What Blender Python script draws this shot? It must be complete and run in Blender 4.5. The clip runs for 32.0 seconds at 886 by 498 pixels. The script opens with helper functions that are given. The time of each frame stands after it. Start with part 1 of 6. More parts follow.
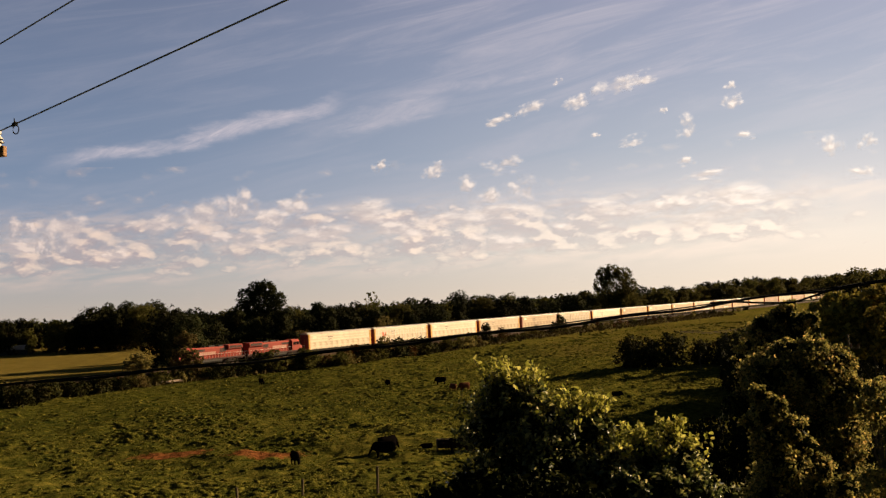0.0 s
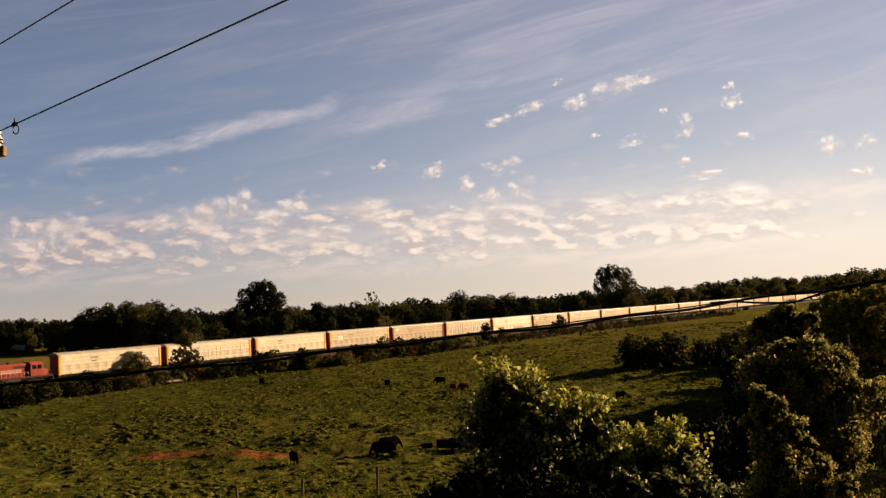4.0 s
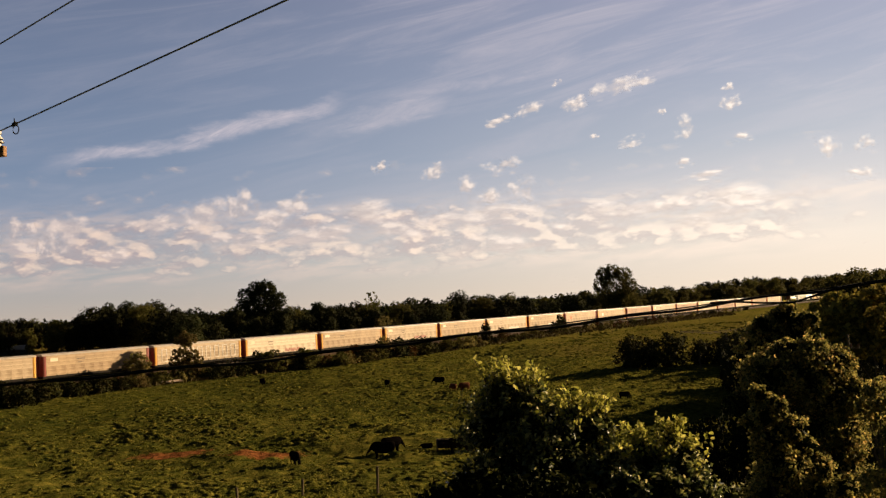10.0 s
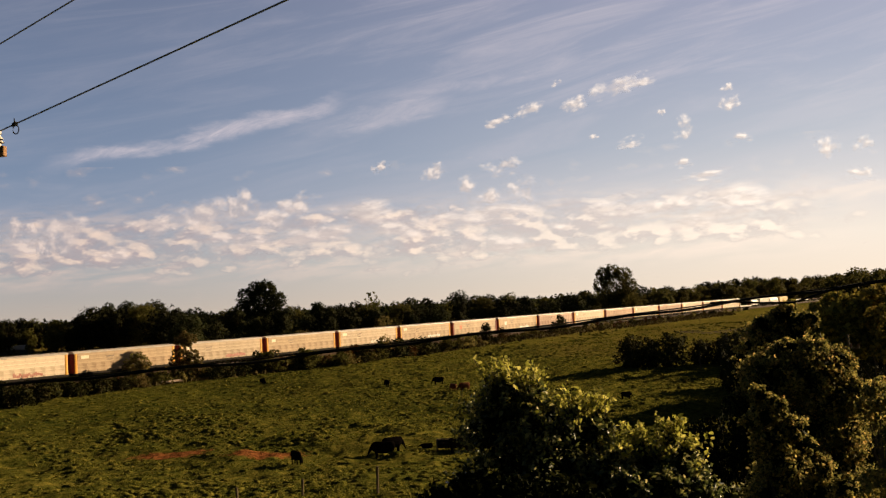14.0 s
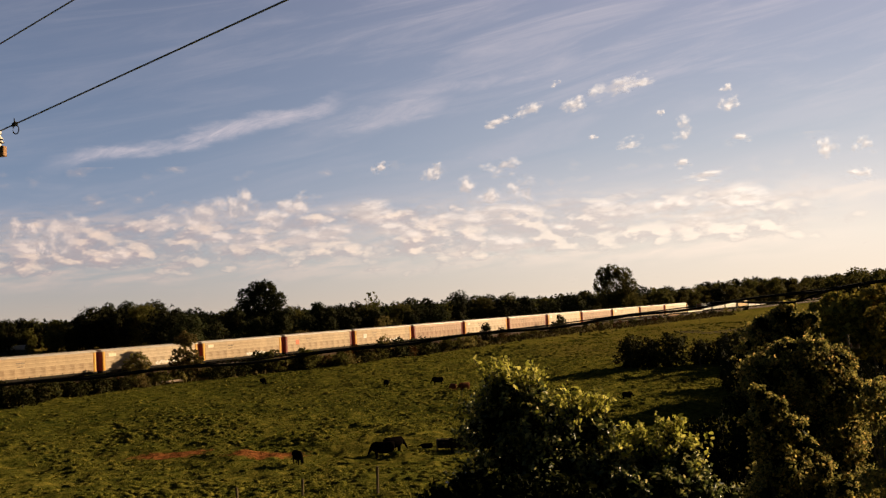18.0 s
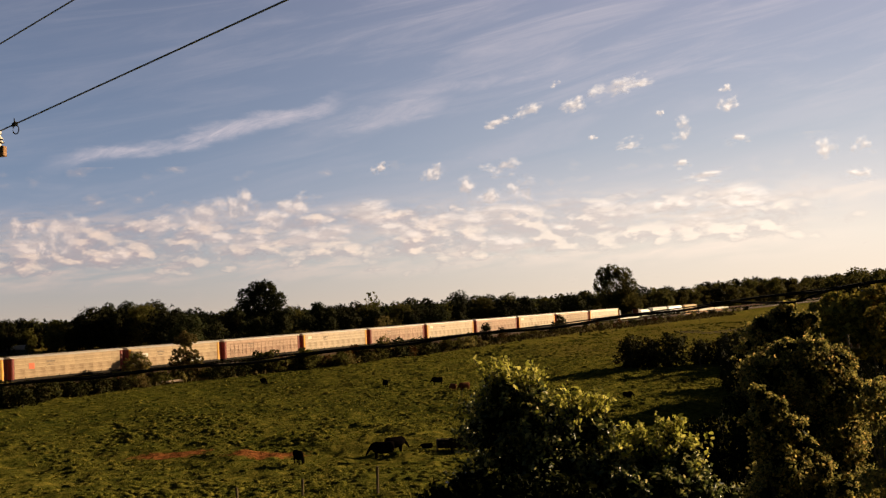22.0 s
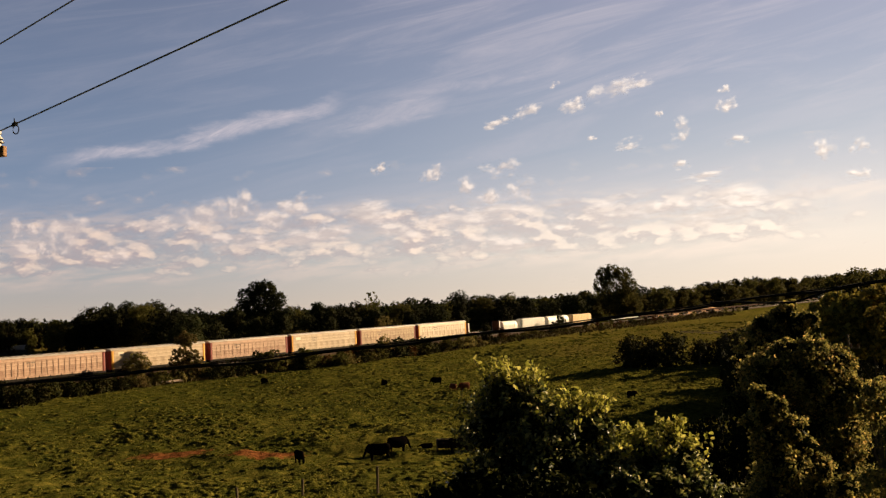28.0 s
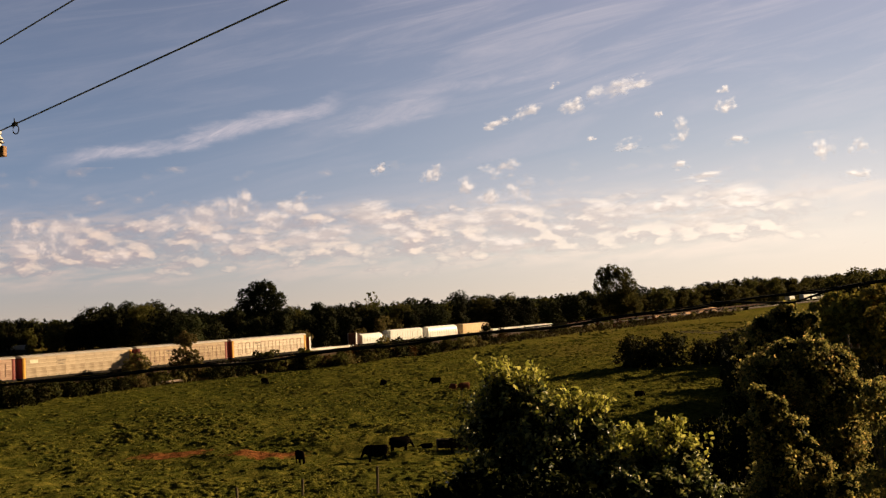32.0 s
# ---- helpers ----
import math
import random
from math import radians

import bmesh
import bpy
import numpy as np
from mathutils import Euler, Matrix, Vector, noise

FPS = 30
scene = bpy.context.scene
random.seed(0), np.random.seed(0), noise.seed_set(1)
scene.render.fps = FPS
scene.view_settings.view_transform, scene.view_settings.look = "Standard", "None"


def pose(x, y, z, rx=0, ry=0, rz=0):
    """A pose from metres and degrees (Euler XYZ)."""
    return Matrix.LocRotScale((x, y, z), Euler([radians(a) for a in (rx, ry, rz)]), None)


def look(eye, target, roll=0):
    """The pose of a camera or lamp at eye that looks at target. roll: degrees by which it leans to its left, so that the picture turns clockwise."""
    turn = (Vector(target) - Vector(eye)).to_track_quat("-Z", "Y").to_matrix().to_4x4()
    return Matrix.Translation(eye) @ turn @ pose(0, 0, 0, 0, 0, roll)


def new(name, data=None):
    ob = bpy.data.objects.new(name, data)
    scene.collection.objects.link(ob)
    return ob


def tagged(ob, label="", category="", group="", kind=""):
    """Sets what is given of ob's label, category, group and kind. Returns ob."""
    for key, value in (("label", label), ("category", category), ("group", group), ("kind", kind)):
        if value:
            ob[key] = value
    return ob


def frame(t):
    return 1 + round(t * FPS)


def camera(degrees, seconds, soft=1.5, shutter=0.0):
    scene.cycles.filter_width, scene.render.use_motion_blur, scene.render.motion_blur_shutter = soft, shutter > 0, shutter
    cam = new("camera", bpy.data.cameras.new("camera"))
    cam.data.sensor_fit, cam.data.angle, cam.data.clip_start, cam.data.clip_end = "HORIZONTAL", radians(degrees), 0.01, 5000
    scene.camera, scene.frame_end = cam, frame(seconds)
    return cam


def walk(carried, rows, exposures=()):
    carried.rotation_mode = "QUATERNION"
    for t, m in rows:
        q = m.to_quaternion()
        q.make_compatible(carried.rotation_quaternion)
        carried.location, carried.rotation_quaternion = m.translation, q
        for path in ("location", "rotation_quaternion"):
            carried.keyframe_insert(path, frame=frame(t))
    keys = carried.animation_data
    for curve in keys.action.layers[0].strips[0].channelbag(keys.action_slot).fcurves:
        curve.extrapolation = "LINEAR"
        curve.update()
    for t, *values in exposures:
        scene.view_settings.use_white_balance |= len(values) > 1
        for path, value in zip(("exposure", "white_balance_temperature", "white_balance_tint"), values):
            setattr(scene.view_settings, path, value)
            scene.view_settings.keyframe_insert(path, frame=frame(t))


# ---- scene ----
# camera: a still camera on an upper floor, seven metres above the lawn
EYE = (0.0, 0.0, 13.07)
cam = camera(47.36, 32.0, soft=1.3)
HELD = look(EYE, (0.0, math.cos(radians(2.876)), 13.07 + math.sin(radians(2.876))), roll=-2.8)
walk(cam, [(0.0, HELD), (32.0, HELD)], exposures=[(0.0, 0.9), (32.0, 0.9)])

# low sun from the side, blue sky
SUN_AZ, SUN_EL = radians(62.0), radians(17.0)
SUN_DIR = Vector((math.sin(SUN_AZ) * math.cos(SUN_EL), math.cos(SUN_AZ) * math.cos(SUN_EL), math.sin(SUN_EL)))
world = bpy.data.worlds.new("world")
scene.world = world
world.use_nodes = True
wn = world.node_tree
sky = wn.nodes.new("ShaderNodeTexSky")
sky.sky_type = "NISHITA"
sky.sun_disc = False
sky.sun_elevation, sky.sun_rotation = SUN_EL, SUN_AZ
sky.altitude, sky.air_density, sky.dust_density, sky.ozone_density = 100.0, 1.0, 0.6, 2.5
back = wn.nodes["Background"]
wn.links.new(sky.outputs[0], back.inputs[0])
back.inputs[1].default_value = 0.010
sun_data = bpy.data.lights.new("sun", "SUN")
sun_data.energy, sun_data.angle, sun_data.color = 5.4, radians(0.6), (1.0, 0.73, 0.43)
sun = new("sun", sun_data)
sun.matrix_world = look(SUN_DIR * 100, (0, 0, 0))


# ---- materials ----
def nodes_of(name):
    m = bpy.data.materials.new(name)
    m.use_nodes = True
    t = m.node_tree
    return m, t, t.nodes["Principled BSDF"], t.nodes["Material Output"]


def ramp(t, fac, stops):
    n = t.nodes.new("ShaderNodeValToRGB")
    e = n.color_ramp.elements
    while len(e) < len(stops):
        e.new(0.5)
    for el, (p, c) in zip(e, stops):
        el.position, el.color = p, (*c, 1)
    t.links.new(fac, n.inputs[0])
    return n.outputs[0]


def noise_out(t, scale, detail=4.0, rough=0.6, stretch=None, coord="Object", warp=0.0):
    tc = t.nodes.new("ShaderNodeTexCoord")
    n = t.nodes.new("ShaderNodeTexNoise")
    n.inputs["Scale"].default_value, n.inputs["Detail"].default_value, n.inputs["Roughness"].default_value = scale, detail, rough
    n.inputs["Distortion"].default_value = warp
    src = tc.outputs[coord]
    if stretch:
        mp = t.nodes.new("ShaderNodeMapping")
        mp.inputs["Scale"].default_value = stretch
        t.links.new(src, mp.inputs[0])
        src = mp.outputs[0]
    t.links.new(src, n.inputs["Vector"])
    return n.outputs["Fac"]


def mixed(t, fac, a, b, kind="MIX"):
    n = t.nodes.new("ShaderNodeMix")
    n.data_type, n.blend_type = "RGBA", kind
    for sock, v in ((n.inputs[0], fac), (n.inputs[6], a), (n.inputs[7], b)):
        if isinstance(v, (int, float)):
            sock.default_value = v
        elif isinstance(v, tuple):
            sock.default_value = (*v, 1)
        else:
            t.links.new(v, sock)
    return n.outputs[2]


def calc(t, op, a, b=0.0, clamp=False):
    n = t.nodes.new("ShaderNodeMath")
    n.operation, n.use_clamp = op, clamp
    for i, v in enumerate((a, b)):
        if isinstance(v, (int, float)):
            n.inputs[i].default_value = v
        else:
            t.links.new(v, n.inputs[i])
    return n.outputs[0]


def bump(t, bsdf, fac, strength, distance):
    n = t.nodes.new("ShaderNodeBump")
    n.inputs["Strength"].default_value, n.inputs["Distance"].default_value = strength, distance
    t.links.new(fac, n.inputs["Height"])
    t.links.new(n.outputs[0], bsdf.inputs["Normal"])


def surface(name, c1, c2, scale, rough=0.7, metal=0.0, stain=None, bumpy=0.0, stretch=None, vary=0.0, streaks=0.0):
    """Two-scale noise between two colours, with optional stains and a spread from object to object."""
    m, t, b, _ = nodes_of(name)
    col = ramp(t, noise_out(t, scale, 6, 0.65, stretch), [(0.3, c1), (0.7, c2)])
    if stain:
        col = mixed(t, ramp(t, noise_out(t, scale * 0.23, 5, 0.7, stretch), [(0.5, (0, 0, 0)), (0.72, (1, 1, 1))]), col, stain)
    if streaks:
        run = ramp(t, noise_out(t, 1.0, 5, 0.7, (0.45, 0.45, 1.6)), [(0.40, (1, 1, 1)), (0.64, (1 - streaks, 1 - 1.15 * streaks, 1 - 1.3 * streaks))])
        blot = ramp(t, noise_out(t, 0.55, 6, 0.75, (1, 1, 1.6)), [(0.45, (1, 1, 1)), (0.66, (1 - streaks, 1 - 1.1 * streaks, 1 - 1.25 * streaks))])
        col = mixed(t, 1.0, mixed(t, 1.0, col, run, "MULTIPLY"), blot, "MULTIPLY")
    if vary:
        info = t.nodes.new("ShaderNodeObjectInfo")
        v = calc(t, "ADD", calc(t, "MULTIPLY", info.outputs["Random"], 2 * vary), 1 - vary)
        hsv = t.nodes.new("ShaderNodeHueSaturation")
        t.links.new(col, hsv.inputs["Color"])
        t.links.new(v, hsv.inputs["Value"])
        col = hsv.outputs[0]
    t.links.new(col, b.inputs["Base Color"])
    b.inputs["Roughness"].default_value, b.inputs["Metallic"].default_value = rough, metal
    b.inputs["Specular IOR Level"].default_value = 0.08 if rough >= 0.85 else 0.4
    if bumpy:
        bump(t, b, noise_out(t, scale * 3, 5, 0.7, stretch), 0.6, bumpy)
    return m


def leaf_surface(name, stops, through_light=0.3, rough=0.5, vary=0.25, gloss=0.02):
    """Leaves: colour by leaf and by plant, some light passing through."""
    m, t, b, out = nodes_of(name)
    geo = t.nodes.new("ShaderNodeNewGeometry")
    info = t.nodes.new("ShaderNodeObjectInfo")
    col = ramp(t, geo.outputs["Random Per Island"], stops)
    hsv = t.nodes.new("ShaderNodeHueSaturation")
    t.links.new(col, hsv.inputs["Color"])
    t.links.new(calc(t, "ADD", calc(t, "MULTIPLY", info.outputs["Random"], 2 * vary), 1 - vary), hsv.inputs["Value"])
    t.links.new(calc(t, "ADD", calc(t, "MULTIPLY", info.outputs["Random"], 0.02), 0.492), hsv.inputs["Hue"])
    col = hsv.outputs[0]
    t.links.new(col, b.inputs["Base Color"])
    b.inputs["Roughness"].default_value = rough
    b.inputs["Specular IOR Level"].default_value = gloss
    tr = t.nodes.new("ShaderNodeBsdfTranslucent")
    t.links.new(col, tr.inputs[0])
    mx = t.nodes.new("ShaderNodeMixShader")
    mx.inputs[0].default_value = through_light
    t.links.new(b.outputs[0], mx.inputs[1])
    t.links.new(tr.outputs[0], mx.inputs[2])
    t.links.new(mx.outputs[0], out.inputs[0])
    return m


LEAF_FOREST = leaf_surface("forest_leaves", [(0.0, (0.014, 0.017, 0.005)), (0.7, (0.027, 0.028, 0.009)), (1.0, (0.042, 0.040, 0.014))], 0.04, 0.7, 0.4)
LEAF_OLIVE = leaf_surface("olive_leaves", [(0.0, (0.040, 0.042, 0.010)), (0.7, (0.085, 0.076, 0.020)), (1.0, (0.15, 0.120, 0.038))], 0.42, 0.7)
LEAF_BUSH = leaf_surface("bush_leaves", [(0.0, (0.030, 0.042, 0.011)), (0.5, (0.105, 0.122, 0.032)), (0.8, (0.27, 0.26, 0.072)), (1.0, (0.52, 0.47, 0.19))], 0.42, 0.38, 0.0, 0.5)
# Young shoot leaves, brightened in colour to stand for sunlight on the tips.
LEAF_BRIGHT_TIP = leaf_surface("bright_tip_bush_leaves", [(0.0, (0.17, 0.18, 0.026)), (0.6, (0.38, 0.365, 0.065)), (1.0, (0.62, 0.56, 0.15))], 0.5, 0.5, 0.0)
LEAF_VINE = leaf_surface("vine_leaves", [(0.0, (0.06, 0.058, 0.018)), (0.45, (0.185, 0.165, 0.046)), (0.8, (0.35, 0.275, 0.080)), (1.0, (0.52, 0.35, 0.13))], 0.5, 0.6, 0.2)
LEAF_GOLD = leaf_surface("golden_leaves", [(0.0, (0.07, 0.068, 0.014)), (0.5, (0.19, 0.155, 0.032)), (1.0, (0.38, 0.28, 0.06))], 0.3, 0.6, 0.2)
# Near-black leaf colour that stands for shade inside and under the shrubs.
LEAF_PAINTED_SHADE = leaf_surface("painted_shade_leaves", [(0.0, (0.006, 0.009, 0.002)), (0.8, (0.016, 0.020, 0.005)), (1.0, (0.05, 0.05, 0.012))], 0.1, 0.7, 0.0)
LEAF_AUTUMN = leaf_surface("autumn_leaves", [(0.0, (0.08, 0.068, 0.022)), (0.6, (0.185, 0.148, 0.05)), (1.0, (0.29, 0.21, 0.075))], 0.5, 0.7)
LEAF_RUST = leaf_surface("rusty_leaves", [(0.0, (0.047, 0.027, 0.009)), (0.6, (0.098, 0.048, 0.016)), (1.0, (0.148, 0.066, 0.023))], 0.15, 0.7)
LEAF_HEDGE = leaf_surface("hedge_leaves", [(0.0, (0.015, 0.018, 0.005)), (0.7, (0.034, 0.034, 0.010)), (1.0, (0.066, 0.055, 0.017))], 0.06, 0.7)
STRAW = leaf_surface("dry_weeds", [(0.0, (0.031, 0.027, 0.008)), (1.0, (0.094, 0.070, 0.023))], 0.1)
BLADES = leaf_surface("grass_blades", [(0.0, (0.044, 0.050, 0.005)), (0.6, (0.105, 0.100, 0.016)), (1.0, (0.185, 0.160, 0.032))], 0.3, 0.9, 0.0)
BARK = surface("bark", (0.05, 0.038, 0.026), (0.10, 0.08, 0.055), 3.0, 0.9, bumpy=0.02, stretch=(1, 1, 0.2))
RACK_WHITE = surface("rack_white_paint", (0.512, 0.396, 0.267), (0.609, 0.479, 0.333), 0.5, 0.55, stain=(0.435, 0.327, 0.207), stretch=(0.4, 1, 2.0), vary=0.08, streaks=0.24)
RACK_TAN = surface("rack_tan_paint", (0.468, 0.338, 0.201), (0.567, 0.419, 0.261), 0.5, 0.6, stain=(0.392, 0.261, 0.152), stretch=(0.4, 1, 2.0), vary=0.08, streaks=0.24)
RACK_RUST = surface("rack_rusty_paint", (0.495, 0.323, 0.225), (0.630, 0.427, 0.307), 0.6, 0.65, stain=(0.360, 0.188, 0.128), stretch=(0.4, 1, 2.0), vary=0.08, streaks=0.24)
MAROON = surface("maroon_paint", (0.195, 0.036, 0.027), (0.285, 0.060, 0.042), 1.2, 0.6, stain=(0.135, 0.045, 0.030))
PALE_MARK = surface("faded_pale_mark", (0.750, 0.630, 0.465), (0.850, 0.765, 0.585), 1.5, 0.6, stain=(0.600, 0.450, 0.300))
RACK_BRIGHT = surface("rack_galvanised", (0.702, 0.573, 0.422), (0.831, 0.702, 0.538), 0.6, 0.5, stain=(0.561, 0.444, 0.304), stretch=(0.4, 1, 2.0), vary=0.06, streaks=0.2)
YELLOW = surface("yellow_paint", (0.678, 0.339, 0.041), (0.795, 0.422, 0.065), 1.0, 0.55, stain=(0.398, 0.188, 0.046))
RUST = surface("rust_brown", (0.188, 0.083, 0.041), (0.304, 0.141, 0.071), 1.4, 0.85, stain=(0.117, 0.058, 0.035))
RUST_DARK = surface("dark_rust", (0.05, 0.026, 0.017), (0.09, 0.046, 0.028), 1.4, 0.9)
CLAY = surface("orange_clay", (0.30, 0.170, 0.092), (0.46, 0.290, 0.170), 0.35, 0.95, stain=(0.20, 0.105, 0.055), bumpy=0.2)
STEEL_DARK = surface("dark_steel", (0.016, 0.014, 0.012), (0.036, 0.030, 0.025), 2.0, 0.85, 0.0)
RAIL = surface("rail_steel", (0.05, 0.032, 0.024), (0.12, 0.085, 0.065), 1.0, 0.6, 0.3)
ROOF_RACK = surface("rack_roof", (0.38, 0.33, 0.27), (0.50, 0.44, 0.37), 0.6, 0.5, 0.0, stain=(0.26, 0.19, 0.13))
LOCO_RED = surface("locomotive_red", (0.246, 0.024, 0.011), (0.327, 0.039, 0.017), 0.7, 0.78, stain=(0.152, 0.024, 0.013))
LOCO_SILL = surface("locomotive_sill", (0.035, 0.010, 0.008), (0.065, 0.018, 0.013), 1.5, 0.8)
LOCO_GREY = surface("locomotive_grey", (0.020, 0.018, 0.017), (0.045, 0.040, 0.036), 1.5, 0.8)
WHITE_PAINT = surface("white_paint", (0.70, 0.68, 0.62), (0.80, 0.78, 0.74), 1.2, 0.5, stain=(0.55, 0.45, 0.33))
HOPPER_WHITE = surface("hopper_white", (0.76, 0.74, 0.68), (0.86, 0.84, 0.80), 0.7, 0.4, stain=(0.6, 0.52, 0.42))
HOPPER_TAN = surface("hopper_tan", (0.726, 0.492, 0.234), (0.819, 0.585, 0.317), 0.8, 0.5, stain=(0.492, 0.327, 0.176))
PALE_RED = surface("faded_lettering", (0.398, 0.176, 0.129), (0.492, 0.258, 0.200), 1.5, 0.6, stain=(0.351, 0.083, 0.058))
MARK_RED = surface("red_mark", (0.702, 0.152, 0.071), (0.772, 0.210, 0.105), 2.0, 0.6)
MARK_PANEL = surface("panel_outline_brown", (0.300, 0.180, 0.128), (0.450, 0.285, 0.195), 2.0, 0.7)
MARK_DARK = surface("dark_mark", (0.180, 0.135, 0.105), (0.330, 0.255, 0.195), 2.0, 0.6)
GLASS_DARK, _t, _b, _o = nodes_of("cab_glass")
_b.inputs["Base Color"].default_value = (0.01, 0.012, 0.015, 1)
_b.inputs["Roughness"].default_value = 0.06
BALLAST = surface("ballast", (0.031, 0.019, 0.011), (0.086, 0.053, 0.033), 6.0, 0.95, bumpy=0.05)
SLEEPER = surface("sleeper_wood", (0.06, 0.045, 0.035), (0.11, 0.085, 0.065), 3.0, 0.9, stretch=(0.3, 3, 3))
POST_WOOD = surface("weathered_wood", (0.070, 0.055, 0.031), (0.156, 0.117, 0.070), 4.0, 0.85, bumpy=0.01, stretch=(3, 3, 0.4))
PALE_WOOD = surface("bleached_wood", (0.26, 0.19, 0.14), (0.40, 0.30, 0.23), 3.0, 0.85, stretch=(0.3, 3, 3))
ARM_WOOD = surface("crossarm_wood", (0.156, 0.078, 0.027), (0.265, 0.140, 0.055), 6.0, 0.8, stretch=(0.3, 3, 3))
CABLE = surface("black_cable", (0.006, 0.006, 0.006), (0.014, 0.013, 0.012), 5.0, 0.9)
WIRE = surface("wire_metal", (0.203, 0.234, 0.296), (0.265, 0.296, 0.359), 6.0, 0.7, 0.0)
PORCELAIN = surface("white_porcelain", (0.562, 0.530, 0.468), (0.640, 0.608, 0.562), 12.0, 0.2)
PORCELAIN_BROWN = surface("brown_porcelain", (0.16, 0.08, 0.03), (0.24, 0.12, 0.05), 12.0, 0.25)
COW_BLACK = surface("black_coat", (0.0025, 0.002, 0.002), (0.006, 0.005, 0.0045), 3.0, 0.95)
COW_BROWN = surface("red_brown_coat", (0.094, 0.031, 0.012), (0.140, 0.051, 0.020), 3.0, 0.95)
COW_DARK = surface("dark_brown_coat", (0.009, 0.005, 0.0035), (0.018, 0.009, 0.006), 3.0, 0.95)
for coat in (COW_BLACK, COW_DARK):
    coat.node_tree.nodes["Principled BSDF"].inputs["Specular IOR Level"].default_value = 0.0
BUNK_WOOD = surface("dark_bunk_wood", (0.016, 0.011, 0.008), (0.036, 0.024, 0.017), 3.0, 0.9, stretch=(0.3, 3, 3))
BARN_WALL = surface("barn_wall", (0.05, 0.045, 0.04), (0.10, 0.09, 0.08), 1.0, 0.9)
TIN_ROOF = surface("tin_roof", (0.45, 0.45, 0.46), (0.6, 0.6, 0.6), 0.6, 0.35, 0.4, stain=(0.3, 0.22, 0.16))


def ground_surface():
    """Pasture, dry crop beyond the line, two bare patches of red earth."""
    m, t, b, _ = nodes_of("pasture")
    tc = t.nodes.new("ShaderNodeTexCoord")
    fine = ramp(t, noise_out(t, 1.0, 7, 0.70, (0.8, 0.7, 1)), [(0.36, (0.014, 0.020, 0.004)), (0.50, (0.090, 0.084, 0.013)), (0.66, (0.225, 0.178, 0.032))])
    broad = ramp(t, noise_out(t, 0.06, 5, 0.65), [(0.35, (0.030, 0.043, 0.007)), (0.7, (0.092, 0.081, 0.016))])
    col = mixed(t, 0.38, fine, broad)
    crop = ramp(t, noise_out(t, 0.25, 6, 0.7), [(0.3, (0.12, 0.092, 0.019)), (0.7, (0.20, 0.150, 0.04))])
    earth = ramp(t, noise_out(t, 1.5, 6, 0.75), [(0.38, (0.07, 0.026, 0.008)), (0.62, (0.26, 0.096, 0.032))])
    at = t.nodes.new("ShaderNodeAttribute")
    at.attribute_name = "cover"
    sep = t.nodes.new("ShaderNodeSeparateColor")
    t.links.new(at.outputs["Color"], sep.inputs[0])
    ragged = calc(t, "MULTIPLY", calc(t, "SUBTRACT", noise_out(t, 0.9, 6, 0.75), 0.5), 1.6)
    # Greener grass, its colour also darkened to stand for slope shade.
    col = mixed(t, calc(t, "MULTIPLY", sep.outputs[2], 0.9), col, mixed(t, 0.68, fine, (0.013, 0.021, 0.004)))
    col = mixed(t, sep.outputs[1], col, crop)
    col = mixed(t, calc(t, "MULTIPLY", calc(t, "ADD", calc(t, "SUBTRACT", sep.outputs[0], 0.45), ragged), 4.0, True), col, earth)
    t.links.new(col, b.inputs["Base Color"])
    b.inputs["Roughness"].default_value = 0.95
    b.inputs["Specular IOR Level"].default_value = 0.0
    bump(t, b, noise_out(t, 0.8, 7, 0.72), 1.0, 0.45)
    return m


# ---- mesh helpers ----
def box(bm, c, s, turn=None, taper=1.0):
    """A box of size s about c; taper narrows its top."""
    vs = []
    for dz in (-0.5, 0.5):
        k = taper if dz > 0 else 1.0
        for dx, dy in ((-0.5, -0.5), (0.5, -0.5), (0.5, 0.5), (-0.5, 0.5)):
            v = Vector((dx * s[0] * k, dy * s[1] * k, dz * s[2]))
            if turn:
                v = turn @ v
            vs.append(bm.verts.new(v + Vector(c)))
    for f in ((3, 2, 1, 0), (4, 5, 6, 7), (0, 1, 5, 4), (1, 2, 6, 5), (2, 3, 7, 6), (3, 0, 4, 7)):
        bm.faces.new([vs[i] for i in f])
    return vs


def tube(bm, p, q, r0, r1=None, n=8, caps=True):
    """A tapered round bar from p to q."""
    p, q = Vector(p), Vector(q)
    r1 = r0 if r1 is None else r1
    m = (q - p).to_track_quat("Z", "Y").to_matrix()
    rings = []
    for c, r in ((p, r0), (q, r1)):
        rings.append([bm.verts.new(c + m @ Vector((r * math.cos(a), r * math.sin(a), 0))) for a in (2 * math.pi * i / n for i in range(n))])
    for i in range(n):
        j = (i + 1) % n
        bm.faces.new((rings[0][i], rings[0][j], rings[1][j], rings[1][i]))
    if caps:
        bm.faces.new(rings[0][::-1])
        bm.faces.new(rings[1])


def skin(bm, rings, closed=True):
    """Joins rings of points into a closed body."""
    made = [[bm.verts.new(Vector(p)) for p in ring] for ring in rings]
    n = len(made[0])
    for a, b in zip(made, made[1:]):
        for i in range(n if closed else n - 1):
            j = (i + 1) % n
            bm.faces.new((a[i], a[j], b[j], b[i]))
    if closed:
        bm.faces.new(made[0][::-1])
        bm.faces.new(made[-1])


